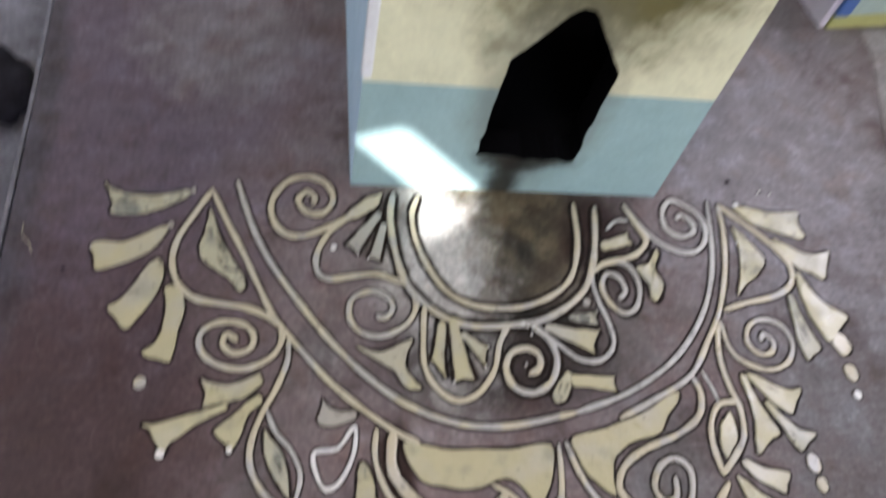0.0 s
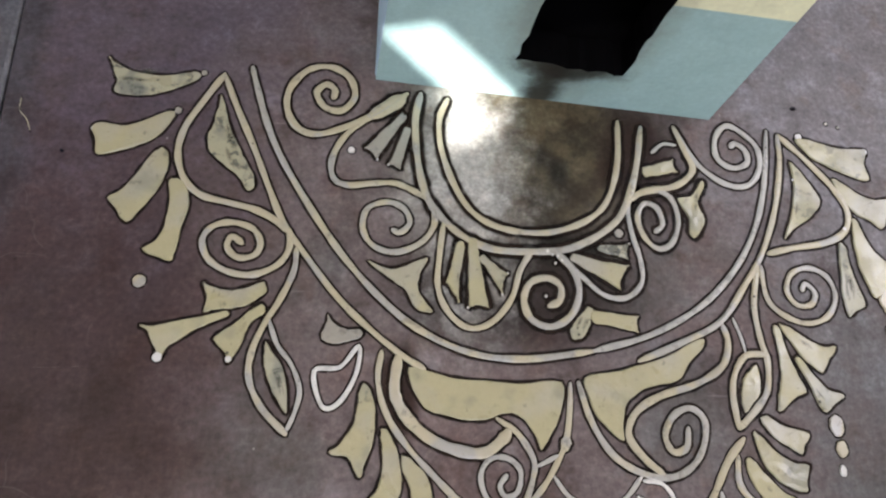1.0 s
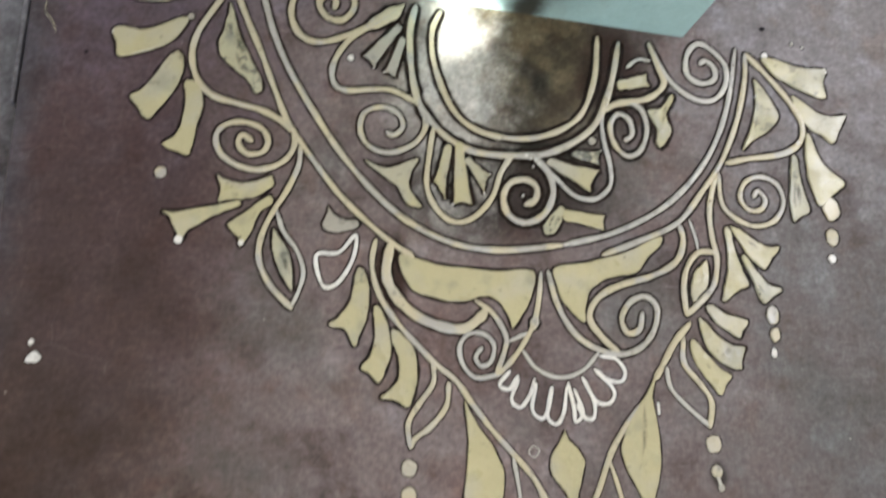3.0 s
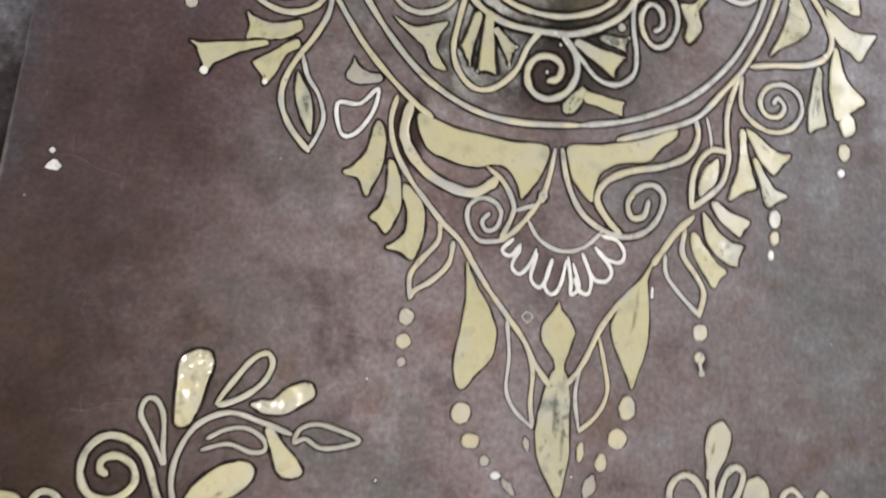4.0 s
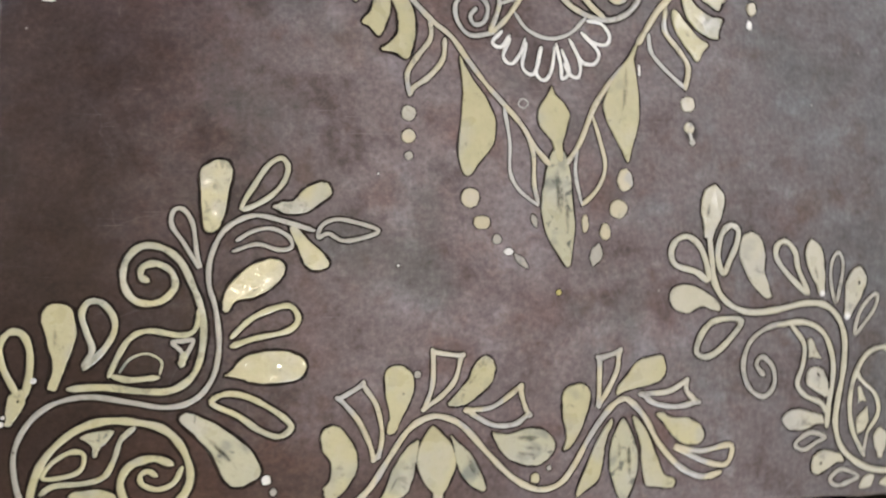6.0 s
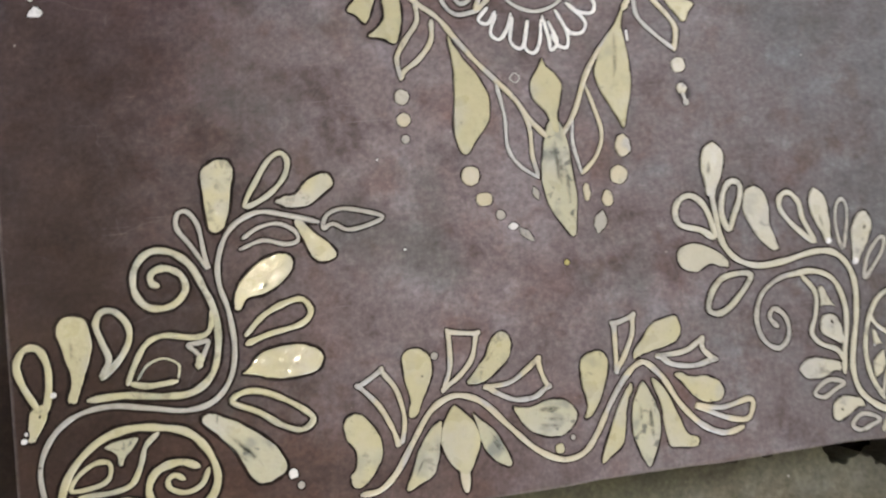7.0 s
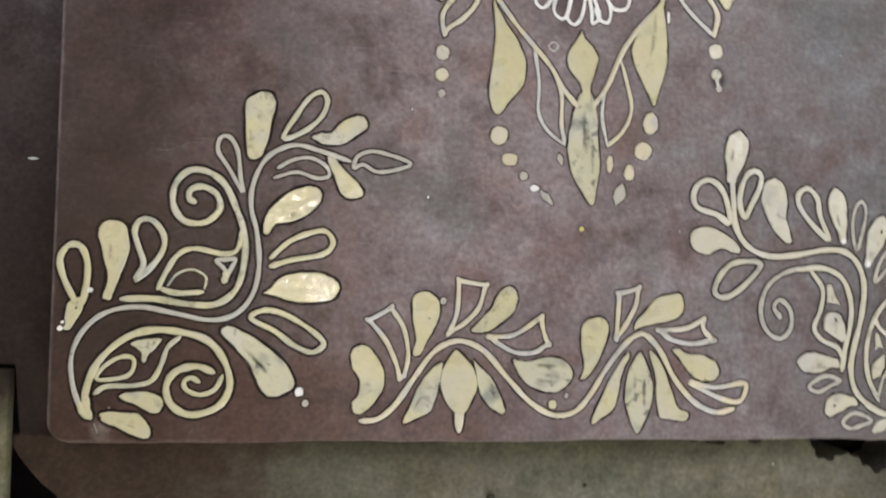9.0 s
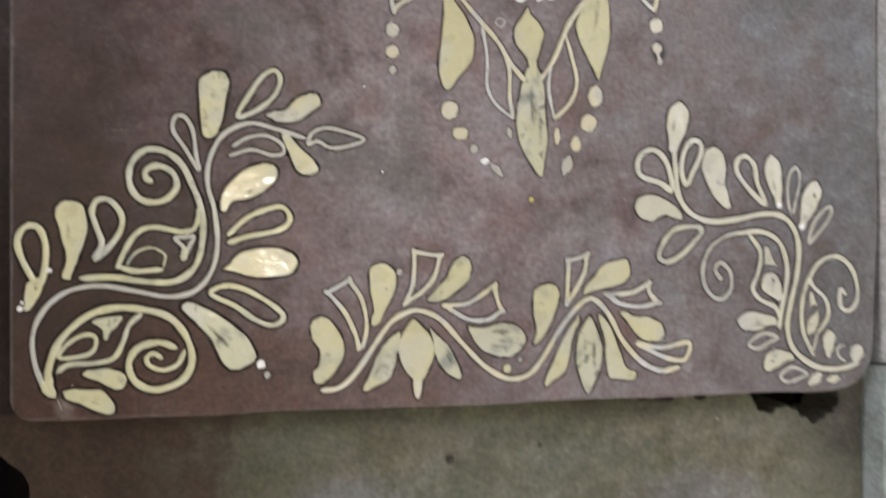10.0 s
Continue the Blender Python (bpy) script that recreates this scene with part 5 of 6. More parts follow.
line("spiral", [(0.3828, 0.7237), (0.3822, 0.7073), (0.3702, 0.6910), (0.3476, 0.6818), (0.3280, 0.6879), (0.3191, 0.7038), (0.3231, 0.7227), (0.3407, 0.7296), (0.3558, 0.7233), (0.3606, 0.7097), (0.3519, 0.7004), (0.3444, 0.7036)], 0.0051)
blot("petal", [(0.3231, 0.6738), (0.3425, 0.6667), (0.3613, 0.6720), (0.3758, 0.6768), (0.3689, 0.6622), (0.3675, 0.6443), (0.3787, 0.6282), (0.3638, 0.6312), (0.3540, 0.6493), (0.3415, 0.6585)])
line("vine", [(0.3910, 0.7101), (0.3864, 0.6805), (0.3838, 0.6494), (0.3928, 0.6267), (0.4093, 0.6137), (0.4292, 0.6185), (0.4479, 0.6392), (0.4574, 0.6652), (0.4691, 0.6834)], 0.005)
flare((0.4055, 0.6914), (0.3904, 0.6545), (0.4015, 0.6357), 0.0073)
flare((0.4163, 0.6942), (0.4092, 0.6316), (0.4280, 0.6316), 0.0084)
flare((0.4236, 0.6782), (0.4465, 0.6630), (0.4402, 0.6433), 0.0062)
line("vine", [(0.4924, 0.6825), (0.5064, 0.6654), (0.5095, 0.6443), (0.4997, 0.6238), (0.4811, 0.6143), (0.4642, 0.6214), (0.4590, 0.6392), (0.4668, 0.6547), (0.4825, 0.6584), (0.4931, 0.6506), (0.4908, 0.6376), (0.4802, 0.6325)], 0.006)
line("vine", [(0.4923, 0.6814), (0.5137, 0.6601), (0.5326, 0.6428), (0.5533, 0.6407), (0.5689, 0.6550), (0.5702, 0.6765), (0.5661, 0.6985), (0.5643, 0.7182), (0.5654, 0.7354)], 0.0049, "p")
flare((0.5062, 0.6783), (0.5593, 0.6710), (0.5478, 0.6475), 0.0075)
flare((0.5325, 0.6872), (0.5614, 0.6918), (0.5589, 0.6765), 0.0065, "g")
drop((0.5189, 0.6314), (0.5007, 0.6037), 0.0142, "g")
flare((0.5201, 0.6237), (0.5615, 0.6236), (0.5594, 0.6083), 0.0113)
line("vine", [(0.5654, 0.7354), (0.5891, 0.7464), (0.6077, 0.7391), (0.6125, 0.7161), (0.6035, 0.6934), (0.5890, 0.6871), (0.5770, 0.6987), (0.5731, 0.7183), (0.5816, 0.7322), (0.5936, 0.7273), (0.5963, 0.7113), (0.5875, 0.7033)], 0.0051)
line("vine", [(0.6221, 0.8155), (0.6311, 0.7877), (0.6349, 0.7676), (0.6151, 0.7510), (0.5833, 0.7445), (0.5665, 0.7354)], 0.0064)
line("vine", [(0.6240, 0.8092), (0.6402, 0.7757), (0.6644, 0.7551), (0.6871, 0.7526), (0.7030, 0.7681), (0.7067, 0.7929), (0.6924, 0.8115), (0.6774, 0.8180), (0.6643, 0.8042), (0.6623, 0.7824), (0.6761, 0.7717), (0.6924, 0.7770), (0.6932, 0.7907), (0.6840, 0.7986), (0.6778, 0.7940)], 0.0061, "p")
flare((0.5860, 0.7647), (0.6167, 0.7799), (0.6196, 0.7655), 0.0105)
line("petal", [(0.5957, 0.7855), (0.6087, 0.7957), (0.6224, 0.7948)], 0.0038, "p")
blot("petal", [(0.6142, 0.7375), (0.6289, 0.7413), (0.6416, 0.7564), (0.6448, 0.7517), (0.6346, 0.7349), (0.6383, 0.7164), (0.6282, 0.6992), (0.6221, 0.7025), (0.6231, 0.7191)])
line("vine", [(0.7311, 0.8095), (0.7531, 0.7848), (0.7762, 0.7545), (0.7869, 0.7293), (0.7805, 0.7079), (0.7574, 0.6949), (0.7203, 0.6888), (0.6952, 0.6830)], 0.0059)
blot("petal", [(0.7371, 0.7807), (0.7508, 0.7612), (0.7612, 0.7390), (0.7484, 0.7216), (0.7290, 0.7102), (0.7154, 0.6979), (0.7281, 0.7248), (0.7366, 0.7536)])
blot("petal", [(0.7490, 0.8050), (0.7608, 0.8060), (0.7808, 0.7995), (0.8045, 0.7958), (0.8235, 0.7950), (0.8179, 0.7803), (0.8194, 0.7622), (0.8028, 0.7643), (0.7835, 0.7725), (0.7674, 0.7815), (0.7550, 0.7937)])
dot((0.7532, 0.8077), 0.0038, "w")
dot((0.8212, 0.7930), 0.0032, "w")
blot("petal", [(0.7790, 0.7613), (0.7891, 0.7578), (0.8043, 0.7459), (0.8209, 0.7401), (0.8394, 0.7429), (0.8311, 0.7282), (0.8203, 0.7102), (0.8089, 0.7171), (0.7935, 0.7270), (0.7840, 0.7418)])
blot("petal", [(0.7895, 0.7180), (0.7947, 0.7175), (0.7988, 0.7011), (0.8084, 0.6810), (0.8266, 0.6658), (0.8162, 0.6556), (0.7958, 0.6401), (0.7892, 0.6522), (0.7855, 0.6718), (0.7855, 0.6952)])
blot("petal", [(0.7691, 0.6927), (0.7763, 0.6911), (0.7754, 0.6779), (0.7785, 0.6555), (0.7828, 0.6341), (0.7736, 0.6293), (0.7638, 0.6218), (0.7616, 0.6336), (0.7630, 0.6555)], "g")
line("vine", [(0.6857, 0.6718), (0.6863, 0.6391), (0.7006, 0.6231), (0.7212, 0.6161), (0.7422, 0.6229), (0.7540, 0.6418), (0.7495, 0.6610), (0.7331, 0.6692), (0.7149, 0.6636), (0.7069, 0.6472), (0.7140, 0.6337), (0.7279, 0.6337), (0.7343, 0.6445), (0.7268, 0.6537), (0.7213, 0.6466)], 0.005)
line("vine", [(0.6829, 0.6717), (0.6721, 0.6337), (0.6719, 0.6024), (0.6748, 0.5820), (0.6698, 0.5572), (0.6585, 0.5429), (0.6374, 0.5243)], 0.0056)
line("vine", [(0.6760, 0.5881), (0.6556, 0.5873), (0.6427, 0.5724), (0.6371, 0.5529), (0.6374, 0.5243)], 0.0055)
line("vine", [(0.6492, 0.6217), (0.6542, 0.6025), (0.6558, 0.5883)], 0.0033, "p")
leaf((0.6635, 0.5791), (0.6457, 0.5383), 0.0163)
blot("petal", [(0.6858, 0.6121), (0.6914, 0.6131), (0.6935, 0.6022), (0.6972, 0.5817), (0.7020, 0.5666), (0.7057, 0.5542), (0.6928, 0.5490), (0.6768, 0.5382), (0.6792, 0.5522), (0.6855, 0.5718), (0.6865, 0.5920)])
blot("petal", [(0.6928, 0.6147), (0.6997, 0.6136), (0.7131, 0.6047), (0.7275, 0.5958), (0.7432, 0.5946), (0.7346, 0.5839), (0.7251, 0.5713), (0.7154, 0.5785), (0.7047, 0.5913)])
blot("petal", [(0.7013, 0.5832), (0.7060, 0.5847), (0.7161, 0.5694), (0.7266, 0.5568), (0.7403, 0.5512), (0.7305, 0.5440), (0.7191, 0.5364), (0.7145, 0.5462), (0.7099, 0.5611)])
dot((0.7276, 0.5252), 0.0071, tall=1.29)
dot((0.7277, 0.5057), 0.0055, tall=1.27)
dot((0.7243, 0.4877), 0.0034, "w", tall=1.43)
blot("petal", [(0.6582, 0.5310), (0.6652, 0.5346), (0.6800, 0.5257), (0.7000, 0.5196), (0.6950, 0.5112), (0.6905, 0.5025), (0.6789, 0.5089), (0.6657, 0.5195)])
line("vine", [(0.3350, 0.5948), (0.3316, 0.5703), (0.3382, 0.5431), (0.3544, 0.5174), (0.3758, 0.4936), (0.3910, 0.4779), (0.4087, 0.4635), (0.4232, 0.4433), (0.4401, 0.4207), (0.4584, 0.3999), (0.4768, 0.3786), (0.4896, 0.3573), (0.5061, 0.3375)], 0.0049)
line("vine", [(0.3487, 0.5901), (0.3451, 0.5610), (0.3548, 0.5399), (0.3730, 0.5228), (0.3959, 0.5130), (0.4172, 0.5108), (0.4331, 0.5215), (0.4381, 0.5278)], 0.0085)
blot("swan_petal", [(0.3568, 0.5810), (0.3847, 0.5738), (0.4131, 0.5689), (0.4474, 0.5664), (0.4859, 0.5662), (0.4821, 0.5408), (0.4726, 0.5223), (0.4638, 0.5115), (0.4593, 0.5251), (0.4486, 0.5384), (0.4335, 0.5420), (0.4188, 0.5365), (0.3935, 0.5386), (0.3735, 0.5454), (0.3630, 0.5569)])
line("vine", [(0.4283, 0.5378), (0.4451, 0.5254), (0.4570, 0.5043), (0.4549, 0.4889), (0.4470, 0.4694)], 0.0045)
line("spiral", [(0.4510, 0.4688), (0.4279, 0.4659), (0.4157, 0.4782), (0.4131, 0.4946), (0.4215, 0.5058), (0.4355, 0.5060), (0.4453, 0.4960), (0.4422, 0.4805), (0.4325, 0.4765), (0.4279, 0.4848), (0.4344, 0.4935)], 0.0045, "p")
line("vine", [(0.4935, 0.5656), (0.4906, 0.5420), (0.4845, 0.5165), (0.4705, 0.4925), (0.4576, 0.4769), (0.4471, 0.4683)], 0.0046)
line("petal", [(0.4865, 0.5213), (0.4832, 0.5112)], 0.0092)
line("vine", [(0.4778, 0.5071), (0.4597, 0.4990)], 0.0041, "p")
line("vine", [(0.4723, 0.4911), (0.4850, 0.4741), (0.5067, 0.4656), (0.5293, 0.4717), (0.5467, 0.4892)], 0.0041, "p")
line("vine", [(0.5004, 0.5666), (0.5087, 0.5330), (0.5239, 0.5063), (0.5453, 0.4919), (0.5691, 0.4869), (0.5894, 0.4941), (0.6033, 0.5109), (0.6076, 0.5319), (0.5967, 0.5427), (0.5809, 0.5370), (0.5711, 0.5212), (0.5761, 0.5073), (0.5884, 0.5107), (0.5922, 0.5269)], 0.0053)
line("vine", [(0.5660, 0.4888), (0.5504, 0.5029), (0.5392, 0.5215), (0.5480, 0.5401), (0.5709, 0.5532), (0.6065, 0.5635), (0.6320, 0.5785), (0.6408, 0.5990), (0.6382, 0.6156)], 0.0059)
blot("swan_petal", [(0.5066, 0.5698), (0.5397, 0.5758), (0.5809, 0.5878), (0.6148, 0.6024), (0.6181, 0.5969), (0.6025, 0.5814), (0.5882, 0.5663), (0.5586, 0.5597), (0.5416, 0.5474), (0.5356, 0.5320), (0.5349, 0.5169), (0.5181, 0.5314), (0.5092, 0.5504)])
line("petal_outline", [(0.4597, 0.4716), (0.4495, 0.4597), (0.4583, 0.4552), (0.4674, 0.4675)], 0.004, "w")
line("petal_outline", [(0.4677, 0.4642), (0.4602, 0.4461), (0.4686, 0.4388), (0.4783, 0.4510), (0.4828, 0.4649)], 0.004, "w")
line("petal_outline", [(0.4843, 0.4606), (0.4794, 0.4367), (0.4891, 0.4285), (0.4960, 0.4409), (0.4982, 0.4567)], 0.004, "w")
line("petal_outline", [(0.4994, 0.4569), (0.4933, 0.4317), (0.5013, 0.4232), (0.5091, 0.4335), (0.5130, 0.4574)], 0.004, "w")
line("petal_outline", [(0.5145, 0.4609), (0.5190, 0.4380), (0.5199, 0.4253), (0.5273, 0.4334), (0.5201, 0.4549)], 0.0041, "w")
line("petal_outline", [(0.5285, 0.4660), (0.5387, 0.4431), (0.5369, 0.4278), (0.5276, 0.4301), (0.5222, 0.4412)], 0.0041, "w")
line("petal_outline", [(0.5407, 0.4732), (0.5583, 0.4538), (0.5544, 0.4421), (0.5429, 0.4419), (0.5353, 0.4511)], 0.0041, "w")
line("petal_outline", [(0.5469, 0.4853), (0.5623, 0.4826), (0.5707, 0.4711), (0.5666, 0.4616), (0.5530, 0.4633), (0.5420, 0.4722)], 0.0041, "w")
blot("petal", [(0.3159, 0.5595), (0.3198, 0.5680), (0.3259, 0.5621), (0.3291, 0.5418), (0.3274, 0.5220), (0.3212, 0.5045), (0.3163, 0.4950), (0.3112, 0.5031), (0.3067, 0.5102), (0.2930, 0.5144), (0.3027, 0.5224), (0.3119, 0.5365), (0.3149, 0.5481)])
blot("petal", [(0.3335, 0.5306), (0.3401, 0.5299), (0.3453, 0.5161), (0.3499, 0.4973), (0.3478, 0.4805), (0.3413, 0.4660), (0.3375, 0.4612), (0.3308, 0.4696), (0.3227, 0.4751), (0.3306, 0.4865), (0.3352, 0.5037), (0.3343, 0.5174)])
blot("petal", [(0.3502, 0.5107), (0.3611, 0.5044), (0.3705, 0.4918), (0.3740, 0.4729), (0.3718, 0.4562), (0.3658, 0.4413), (0.3536, 0.4453), (0.3404, 0.4491), (0.3498, 0.4562), (0.3566, 0.4680), (0.3566, 0.4844), (0.3510, 0.4975)])
line("vine", [(0.3880, 0.4802), (0.3882, 0.4610), (0.3753, 0.4430), (0.3652, 0.4256), (0.3672, 0.4054)], 0.0048)
line("vine", [(0.4023, 0.4616), (0.3999, 0.4405), (0.3854, 0.4226), (0.3718, 0.4129), (0.3668, 0.4043)], 0.0048)
dot((0.3659, 0.3872), 0.0074)
dot((0.3655, 0.3650), 0.0068)
dot((0.3658, 0.3462), 0.0042, "p")
blot("petal", [(0.4165, 0.4452), (0.4290, 0.4221), (0.4434, 0.4020), (0.4512, 0.3813), (0.4482, 0.3586), (0.4360, 0.3425), (0.4239, 0.3272), (0.4162, 0.3354), (0.4132, 0.3561), (0.4177, 0.3832), (0.4191, 0.4156)])
line("vine", [(0.4599, 0.3957), (0.4650, 0.3613), (0.4646, 0.3320), (0.4738, 0.3134), (0.4926, 0.2982)], 0.0039, "p")
line("vine", [(0.4798, 0.3762), (0.4885, 0.3502), (0.4886, 0.3210), (0.4924, 0.3003)], 0.0044)
blot("petal", [(0.6043, 0.4718), (0.5963, 0.4469), (0.6003, 0.4080), (0.5988, 0.3829), (0.5910, 0.3574), (0.5861, 0.3423), (0.5782, 0.3589), (0.5651, 0.3850), (0.5627, 0.4040), (0.5729, 0.4263), (0.5891, 0.4489)])
line("vine", [(0.5837, 0.4398), (0.5674, 0.4201), (0.5517, 0.3962), (0.5369, 0.3619), (0.5216, 0.3389)], 0.005)
line("vine", [(0.5504, 0.3889), (0.5572, 0.3650), (0.5623, 0.3384), (0.5542, 0.3162), (0.5368, 0.2988)], 0.004)
line("vine", [(0.5338, 0.3573), (0.5312, 0.3302), (0.5368, 0.2999)], 0.0039, "p")
blot("petal", [(0.5086, 0.4174), (0.5125, 0.4096), (0.5218, 0.3996), (0.5259, 0.3891), (0.5235, 0.3753), (0.5189, 0.3613), (0.5190, 0.3441), (0.5113, 0.3433), (0.5089, 0.3603), (0.4995, 0.3728), (0.4937, 0.3830), (0.4960, 0.3969), (0.5042, 0.4076)])
blot("petal", [(0.5063, 0.3503), (0.5207, 0.3517), (0.5261, 0.3244), (0.5291, 0.2824), (0.5264, 0.2587), (0.5213, 0.2382), (0.5079, 0.2558), (0.4973, 0.2798), (0.4971, 0.3112)], "g")
dot((0.4248, 0.3059), 0.0094)
dot((0.4360, 0.2821), 0.0084, tall=0.81)
dot((0.4503, 0.2658), 0.0047, "p")
leaf((0.4562, 0.2534), (0.4669, 0.2537), 0.0073, "w")
leaf((0.4670, 0.2517), (0.4811, 0.2374), 0.0073, "p")
leaf((0.4861, 0.2904), (0.4899, 0.2772), 0.0064, "p")
dot((0.5827, 0.3241), 0.0083, tall=1.33)
dot((0.5748, 0.2956), 0.0093)
dot((0.5604, 0.2728), 0.006, tall=1.36)
dot((0.5398, 0.2806), 0.0038, tall=2.29)
leaf((0.5540, 0.2608), (0.5466, 0.2390), 0.0129, "p")
dot((0.5112, 0.2135), 0.0028, "y")
line("petal_outline", [(0.4792, 0.4043), (0.4846, 0.4000), (0.4800, 0.3946), (0.4746, 0.3989)], 0.0015, "p", closed=True)
line("vine", [(0.6405, 0.5169), (0.6232, 0.4989), (0.6083, 0.4757), (0.6001, 0.4633)], 0.0058)
line("vine", [(0.6321, 0.5029), (0.6303, 0.4784), (0.6452, 0.4583), (0.6545, 0.4411), (0.6502, 0.4179)], 0.0053)
line("vine", [(0.6125, 0.4745), (0.6147, 0.4559), (0.6282, 0.4392), (0.6507, 0.4191)], 0.0047, "p")
blot("petal", [(0.6495, 0.5204), (0.6551, 0.5193), (0.6674, 0.5045), (0.6832, 0.4947), (0.6950, 0.4933), (0.6899, 0.4821), (0.6878, 0.4726), (0.6730, 0.4754), (0.6590, 0.4883), (0.6522, 0.5026)])
blot("petal", [(0.6384, 0.4985), (0.6450, 0.4993), (0.6560, 0.4856), (0.6670, 0.4724), (0.6783, 0.4662), (0.6713, 0.4579), (0.6644, 0.4479), (0.6568, 0.4562), (0.6470, 0.4706), (0.6396, 0.4859)])
line("petal", [(0.6013, 0.4418), (0.6013, 0.4306)], 0.0031, "w")
dot((0.6527, 0.4029), 0.0081)
dot((0.6533, 0.3784), 0.0057)
line("petal", [(0.6536, 0.3745), (0.6560, 0.3650)], 0.0036, "p")
dot((0.6563, 0.3637), 0.0034, "p")
dot((0.8069, 0.6361), 0.0097, tall=1.27)
dot((0.8035, 0.6062), 0.0071, tall=1.27)
dot((0.8000, 0.5834), 0.0045, "w")
dot((0.0409, 0.4984), 0.0025, "w")
blot("petal", [(0.0373, 0.4823), (0.0398, 0.4873), (0.0427, 0.4903), (0.0471, 0.4894), (0.0507, 0.4847), (0.0478, 0.4817), (0.0413, 0.4808)], "w")
for crumb in ((0.484, 0.684), (0.4885, 0.6805), (0.493, 0.679), (0.4965, 0.675), (0.501, 0.671), (0.505, 0.6665), (0.4905, 0.6725)):      # dried crumbs of paste
    dot(crumb, 0.0009 + 0.0012 * stir.random(), "w")
# A pale scratch in the platform, made as a thin line of paste.
line("drip", [(0.0190, 0.8250), (0.0196, 0.8120), (0.0262, 0.8040), (0.0310, 0.7920)], 0.0010, "g")
dot((0.553, 0.702), 0.0042, "p")
for fleck, radius in (((0.787, 0.824), 0.0016), ((0.799, 0.820), 0.0011), ((0.737, 0.760), 0.0013), ((0.779, 0.709), 0.0018), ((0.593, 0.706), 0.0010), ((0.479, 0.642), 0.0014)):      # splashes
    dot(fleck, radius, "w")
dot((0.3543, 0.2412), 0.0013, "w")
dot((0.3366, 0.3285), 0.001, "w")

# corner_spray
at = corner_spray
# The corner's pale scratch, made the same way.
line("drip", [(0.0435, 0.0195), (0.0458, 0.0130), (0.0474, 0.0090)], 0.0010, "g")
line("vine", [(0.0295, 0.0385), (0.0334, 0.0285), (0.0391, 0.0237)], 0.006)
line("vine", [(0.0353, 0.0448), (0.0368, 0.0332), (0.0402, 0.0232)], 0.007)


# ---- smaller things ----
def second_block():
    s = thing("painted_block", (0.99, 1.085, 0.0), 4)
    for name, z0, z1, colour, label in (("base_band", 0, 0.022, (0.36, 0.36, 0.14), "yellow-green painted base"), ("middle_band", 0.022, 0.055, (0.30, 0.38, 0.34), "grey-green painted band"), ("upper_band", 0.055, 0.16, (0.55, 0.42, 0.22), "ochre painted top")):
        bm = bmesh.new()
        box(bm, (0.0, 0.0, z0), (0.36, 0.26, z1), 0.002)
        part(name, bm, paint(name + "_paint", colour, tuple(c * 0.7 for c in colour)), s, label)
    bm = bmesh.new()
    box(bm, (-0.012, 0.004, 0), (-0.001, 0.25, 0.15), 0.002)
    part("side_face", bm, paint("lavender_paint", (0.5, 0.47, 0.52), (0.4, 0.38, 0.42)), s, "pale lavender painted side")
    bm = bmesh.new()
    box(bm, (-0.004, -0.004, 0.024), (0.017, 0.004, 0.15), 0.002)
    part("corner_stripe", bm, paint("deep_blue_paint", (0.06, 0.12, 0.30), (0.05, 0.1, 0.24)), s, "deep blue painted corner stripe")
    return tagged(s, "low painted block with blue corner and yellow-green base", "block")


second_block()

bm = bmesh.new()
box(bm, (-0.6, -0.62, -0.036), (-0.044, 0.066, -0.022), 0.003, 2)
box(bm, (-0.58, -0.60, -0.121), (-0.13, 0.05, -0.034), 0.003, 2)
OCHRE = cement("streaked_ochre", (0.100, 0.085, 0.038), (0.145, 0.142, 0.098), (0.04, 0.034, 0.016), (0.6, 0.8), 14.0, False, [((-0.05, 0.10, -0.02), (1, 1, 1), 0.04, 0.10, (0.020, 0.013, 0.010), 0.95)], 0.1)
tagged(part("wooden_board", bm, OCHRE), "weathered ochre board with bluish streaks on the floor", "board")


CHARCOAL = cement("charcoal", (0.012, 0.011, 0.016), (0.02, 0.019, 0.025), (0.006, 0.006, 0.008), (0.8, 0.95), 12.0, False, (), 0.1)


def lump(name, at, size, seed, label, material=CHARCOAL, category="charcoal", group="charcoal on the side floor"):
    bm = bmesh.new()
    bmesh.ops.create_icosphere(bm, subdivisions=3, radius=1.0)
    for v in bm.verts:
        k = 1 + 0.28 * noise.noise(v.co * 1.7 + Vector((seed, 0, 0))) + 0.1 * noise.noise(v.co * 5 + Vector((0, seed, 0)))
        v.co = Vector((v.co.x * size[0] * k, v.co.y * size[1] * k, v.co.z * size[2] * k))
    low = min(v.co.z for v in bm.verts)
    ob = part(name, bm, material, None, "", True)
    ob.location = (at[0], at[1], at[2] - low - size[2] * 0.15)
    return tagged(ob, label, category, group)


# Added lump, standing in for a dark blob of unknown kind.
lump("charcoal_lump", (-0.040, 1.012, LOW), (0.040, 0.052, 0.018), 2, "black lump standing in for a dark blob on the grey floor")
PEBBLE = cement("dark_pebble", (0.030, 0.026, 0.016), (0.05, 0.045, 0.03), (0.012, 0.010, 0.007), (0.6, 0.8), 40.0, False)
lump("pebble", (0.427, -0.063, LOW), (0.0046, 0.0036, 0.003), 9, "small dark pebble on the lower cement floor", PEBBLE, "pebble", "pebbles on the lower floor")
lump("pebble", (0.526, -0.052, LOW), (0.0026, 0.0022, 0.002), 4, "tiny dark pebble on the lower cement floor", PEBBLE, "pebble", "pebbles on the lower floor")
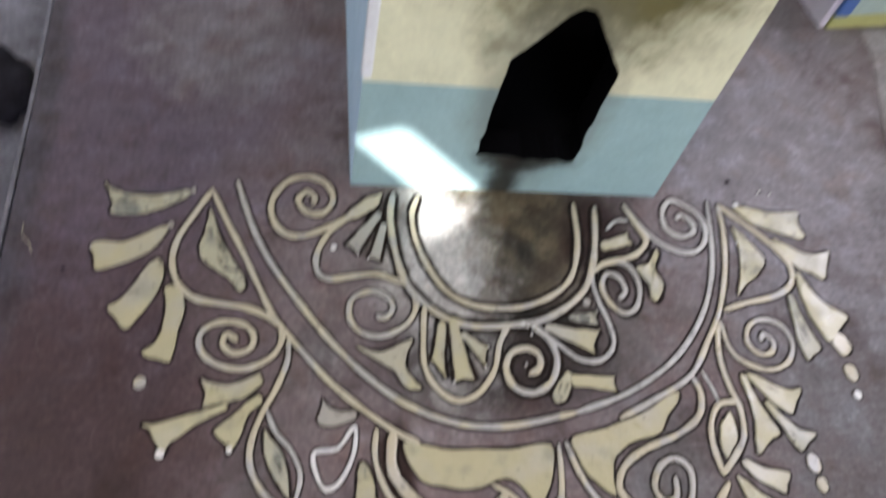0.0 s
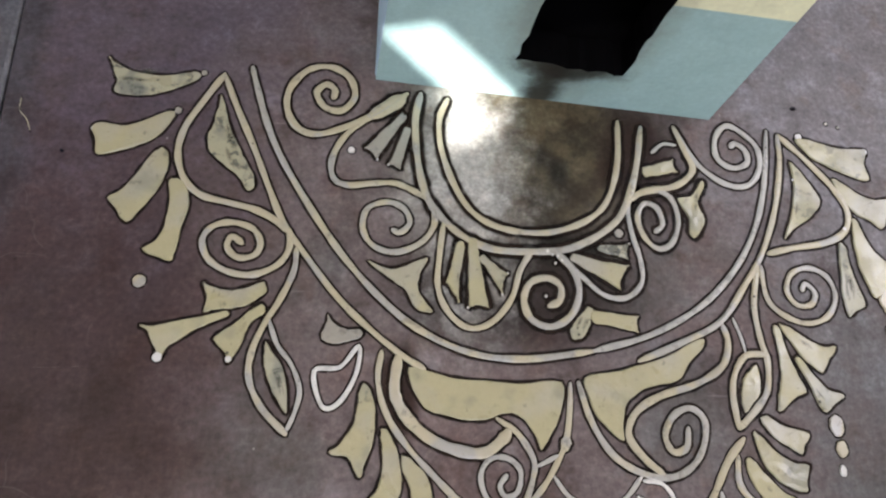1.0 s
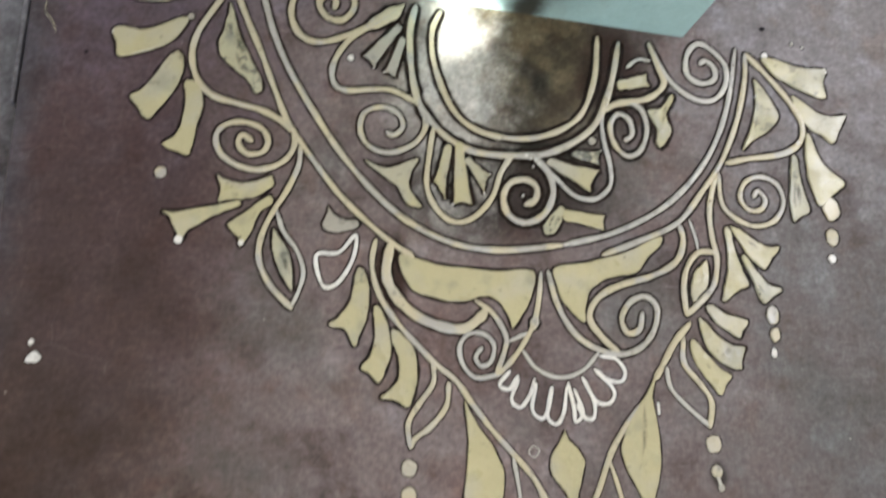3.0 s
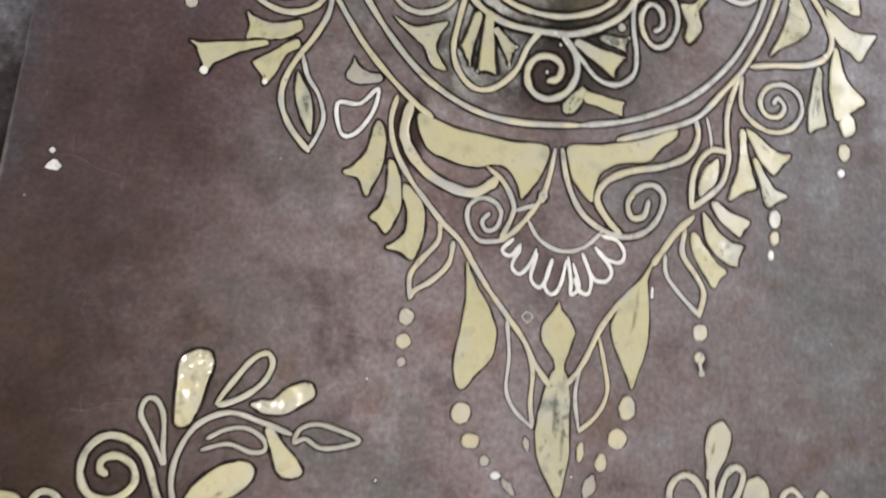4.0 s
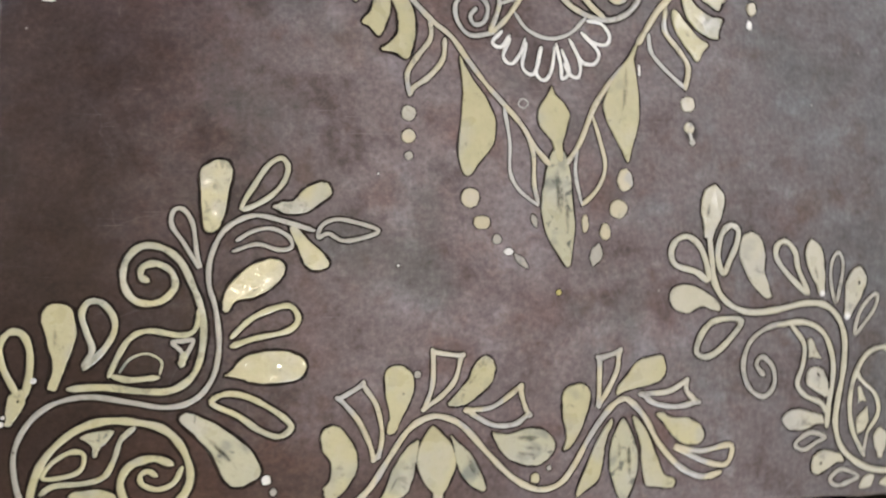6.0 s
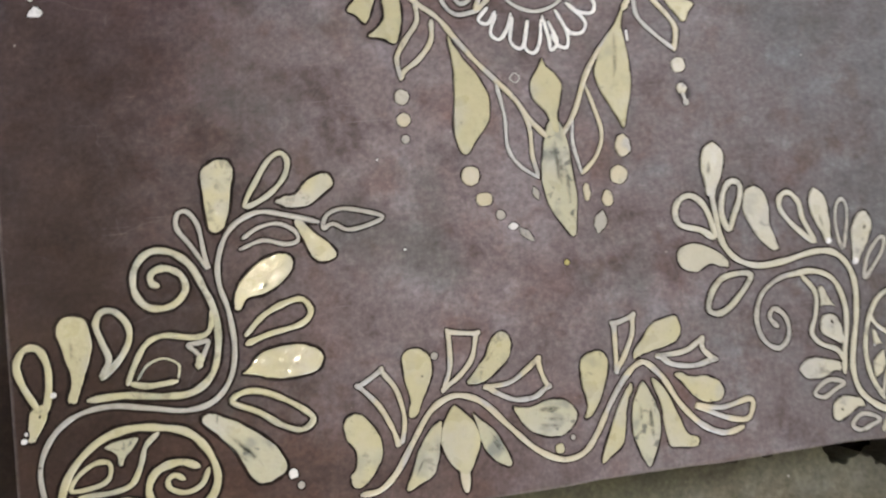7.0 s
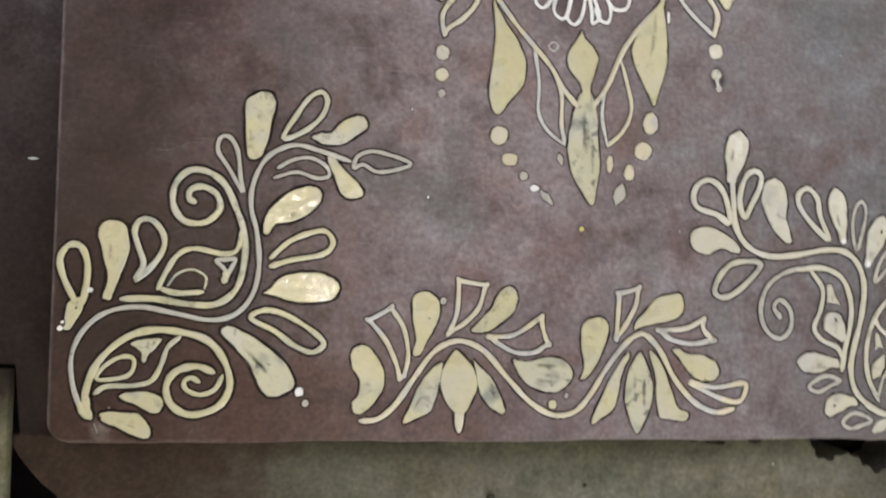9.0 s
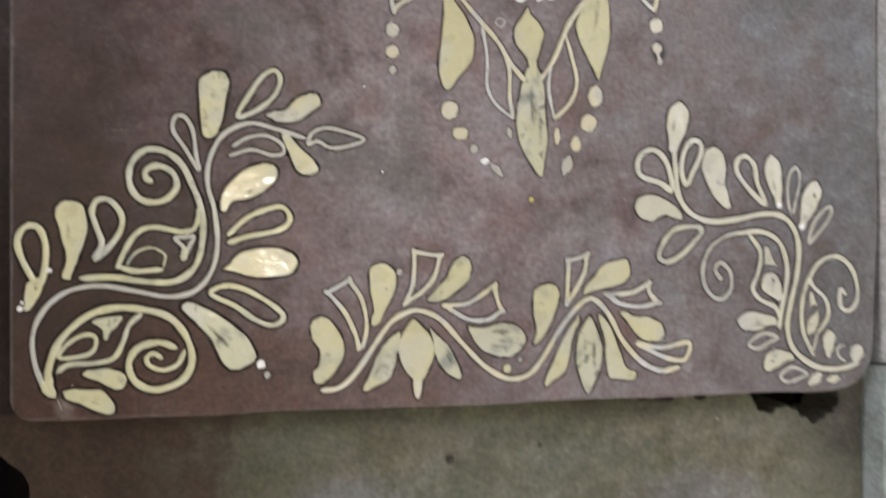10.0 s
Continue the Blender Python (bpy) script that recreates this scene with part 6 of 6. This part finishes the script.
lump("charcoal_crumb", (0.754, 0.840, 0.0), (0.0032, 0.0020, 0.0016), 6, "tiny black charcoal crumb on the platform beside the stove", CHARCOAL, "charcoal", "charcoal crumbs")
lump("charcoal_crumb", (0.060, 0.773, 0.0), (0.0018, 0.0014, 0.0011), 3, "tiny black charcoal crumb near the platform's edge", CHARCOAL, "charcoal", "charcoal crumbs")
lump("plaster_fleck", (-0.033, 0.271, LOW), (0.0050, 0.0013, 0.0009), 8, "pale flake of plaster on the grey floor", WHITEWASH, "plaster flake", "plaster flakes")
# Second added lump, again for an unidentified dark blob.
lump("charcoal_lump", (-0.035, 0.50, LOW), (0.016, 0.03, 0.012), 5, "small black lump standing in for a dark blob on the grey floor")

# unseen window, added round the daylight lamp, and the hanging bulb
window = thing("window_1", (1.98, 1.15, 1.455))
WOOD = cement("old_window_wood", (0.12, 0.075, 0.04), (0.18, 0.12, 0.07), (0.06, 0.04, 0.02), (0.5, 0.7), 9.0, False)
for y0, y1, z0, z1 in ((-0.65, -0.60, -0.575, 0.575), (0.60, 0.65, -0.575, 0.575), (-0.60, 0.60, -0.575, -0.525), (-0.60, 0.60, 0.525, 0.575)):
    bm = bmesh.new()
    box(bm, (0.03, y0, z0), (0.09, y1, z1), 0.003)
    part("frame_bar", bm, WOOD, window)
tagged(window, "unseen window with an old wooden frame, added for daylight from the right", "window", kind="structure")

bulb = thing("ceiling_bulb", (0.0, 0.25, 2.2))
bm = bmesh.new()
bmesh.ops.create_cone(bm, cap_ends=True, segments=16, radius1=0.018, radius2=0.014, depth=0.05, matrix=Matrix.Translation((0, 0, 0.085)))
part("socket", bm, STOVE_INSIDE, bulb)
bm = bmesh.new()
bmesh.ops.create_cone(bm, cap_ends=True, segments=8, radius1=0.003, radius2=0.003, depth=0.09, matrix=Matrix.Translation((0, 0, 0.155)))
part("cord", bm, STOVE_INSIDE, bulb)
GLASS, n, l, b = mat("bulb_glass")
b.inputs["Transmission Weight"].default_value, b.inputs["Roughness"].default_value = 1.0, 0.05
bm = bmesh.new()
bmesh.ops.create_uvsphere(bm, u_segments=20, v_segments=14, radius=0.045)
for v in bm.verts:
    if v.co.z > 0.01:
        v.co.x, v.co.y, v.co.z = v.co.x * (1 - (v.co.z - 0.01) * 12), v.co.y * (1 - (v.co.z - 0.01) * 12), v.co.z * 1.35
glass = part("glass_bulb", bm, GLASS, bulb, "clear glass bulb", True)
glass.visible_shadow = False
tagged(bulb, "bare light bulb hanging from the ceiling", "lamp")
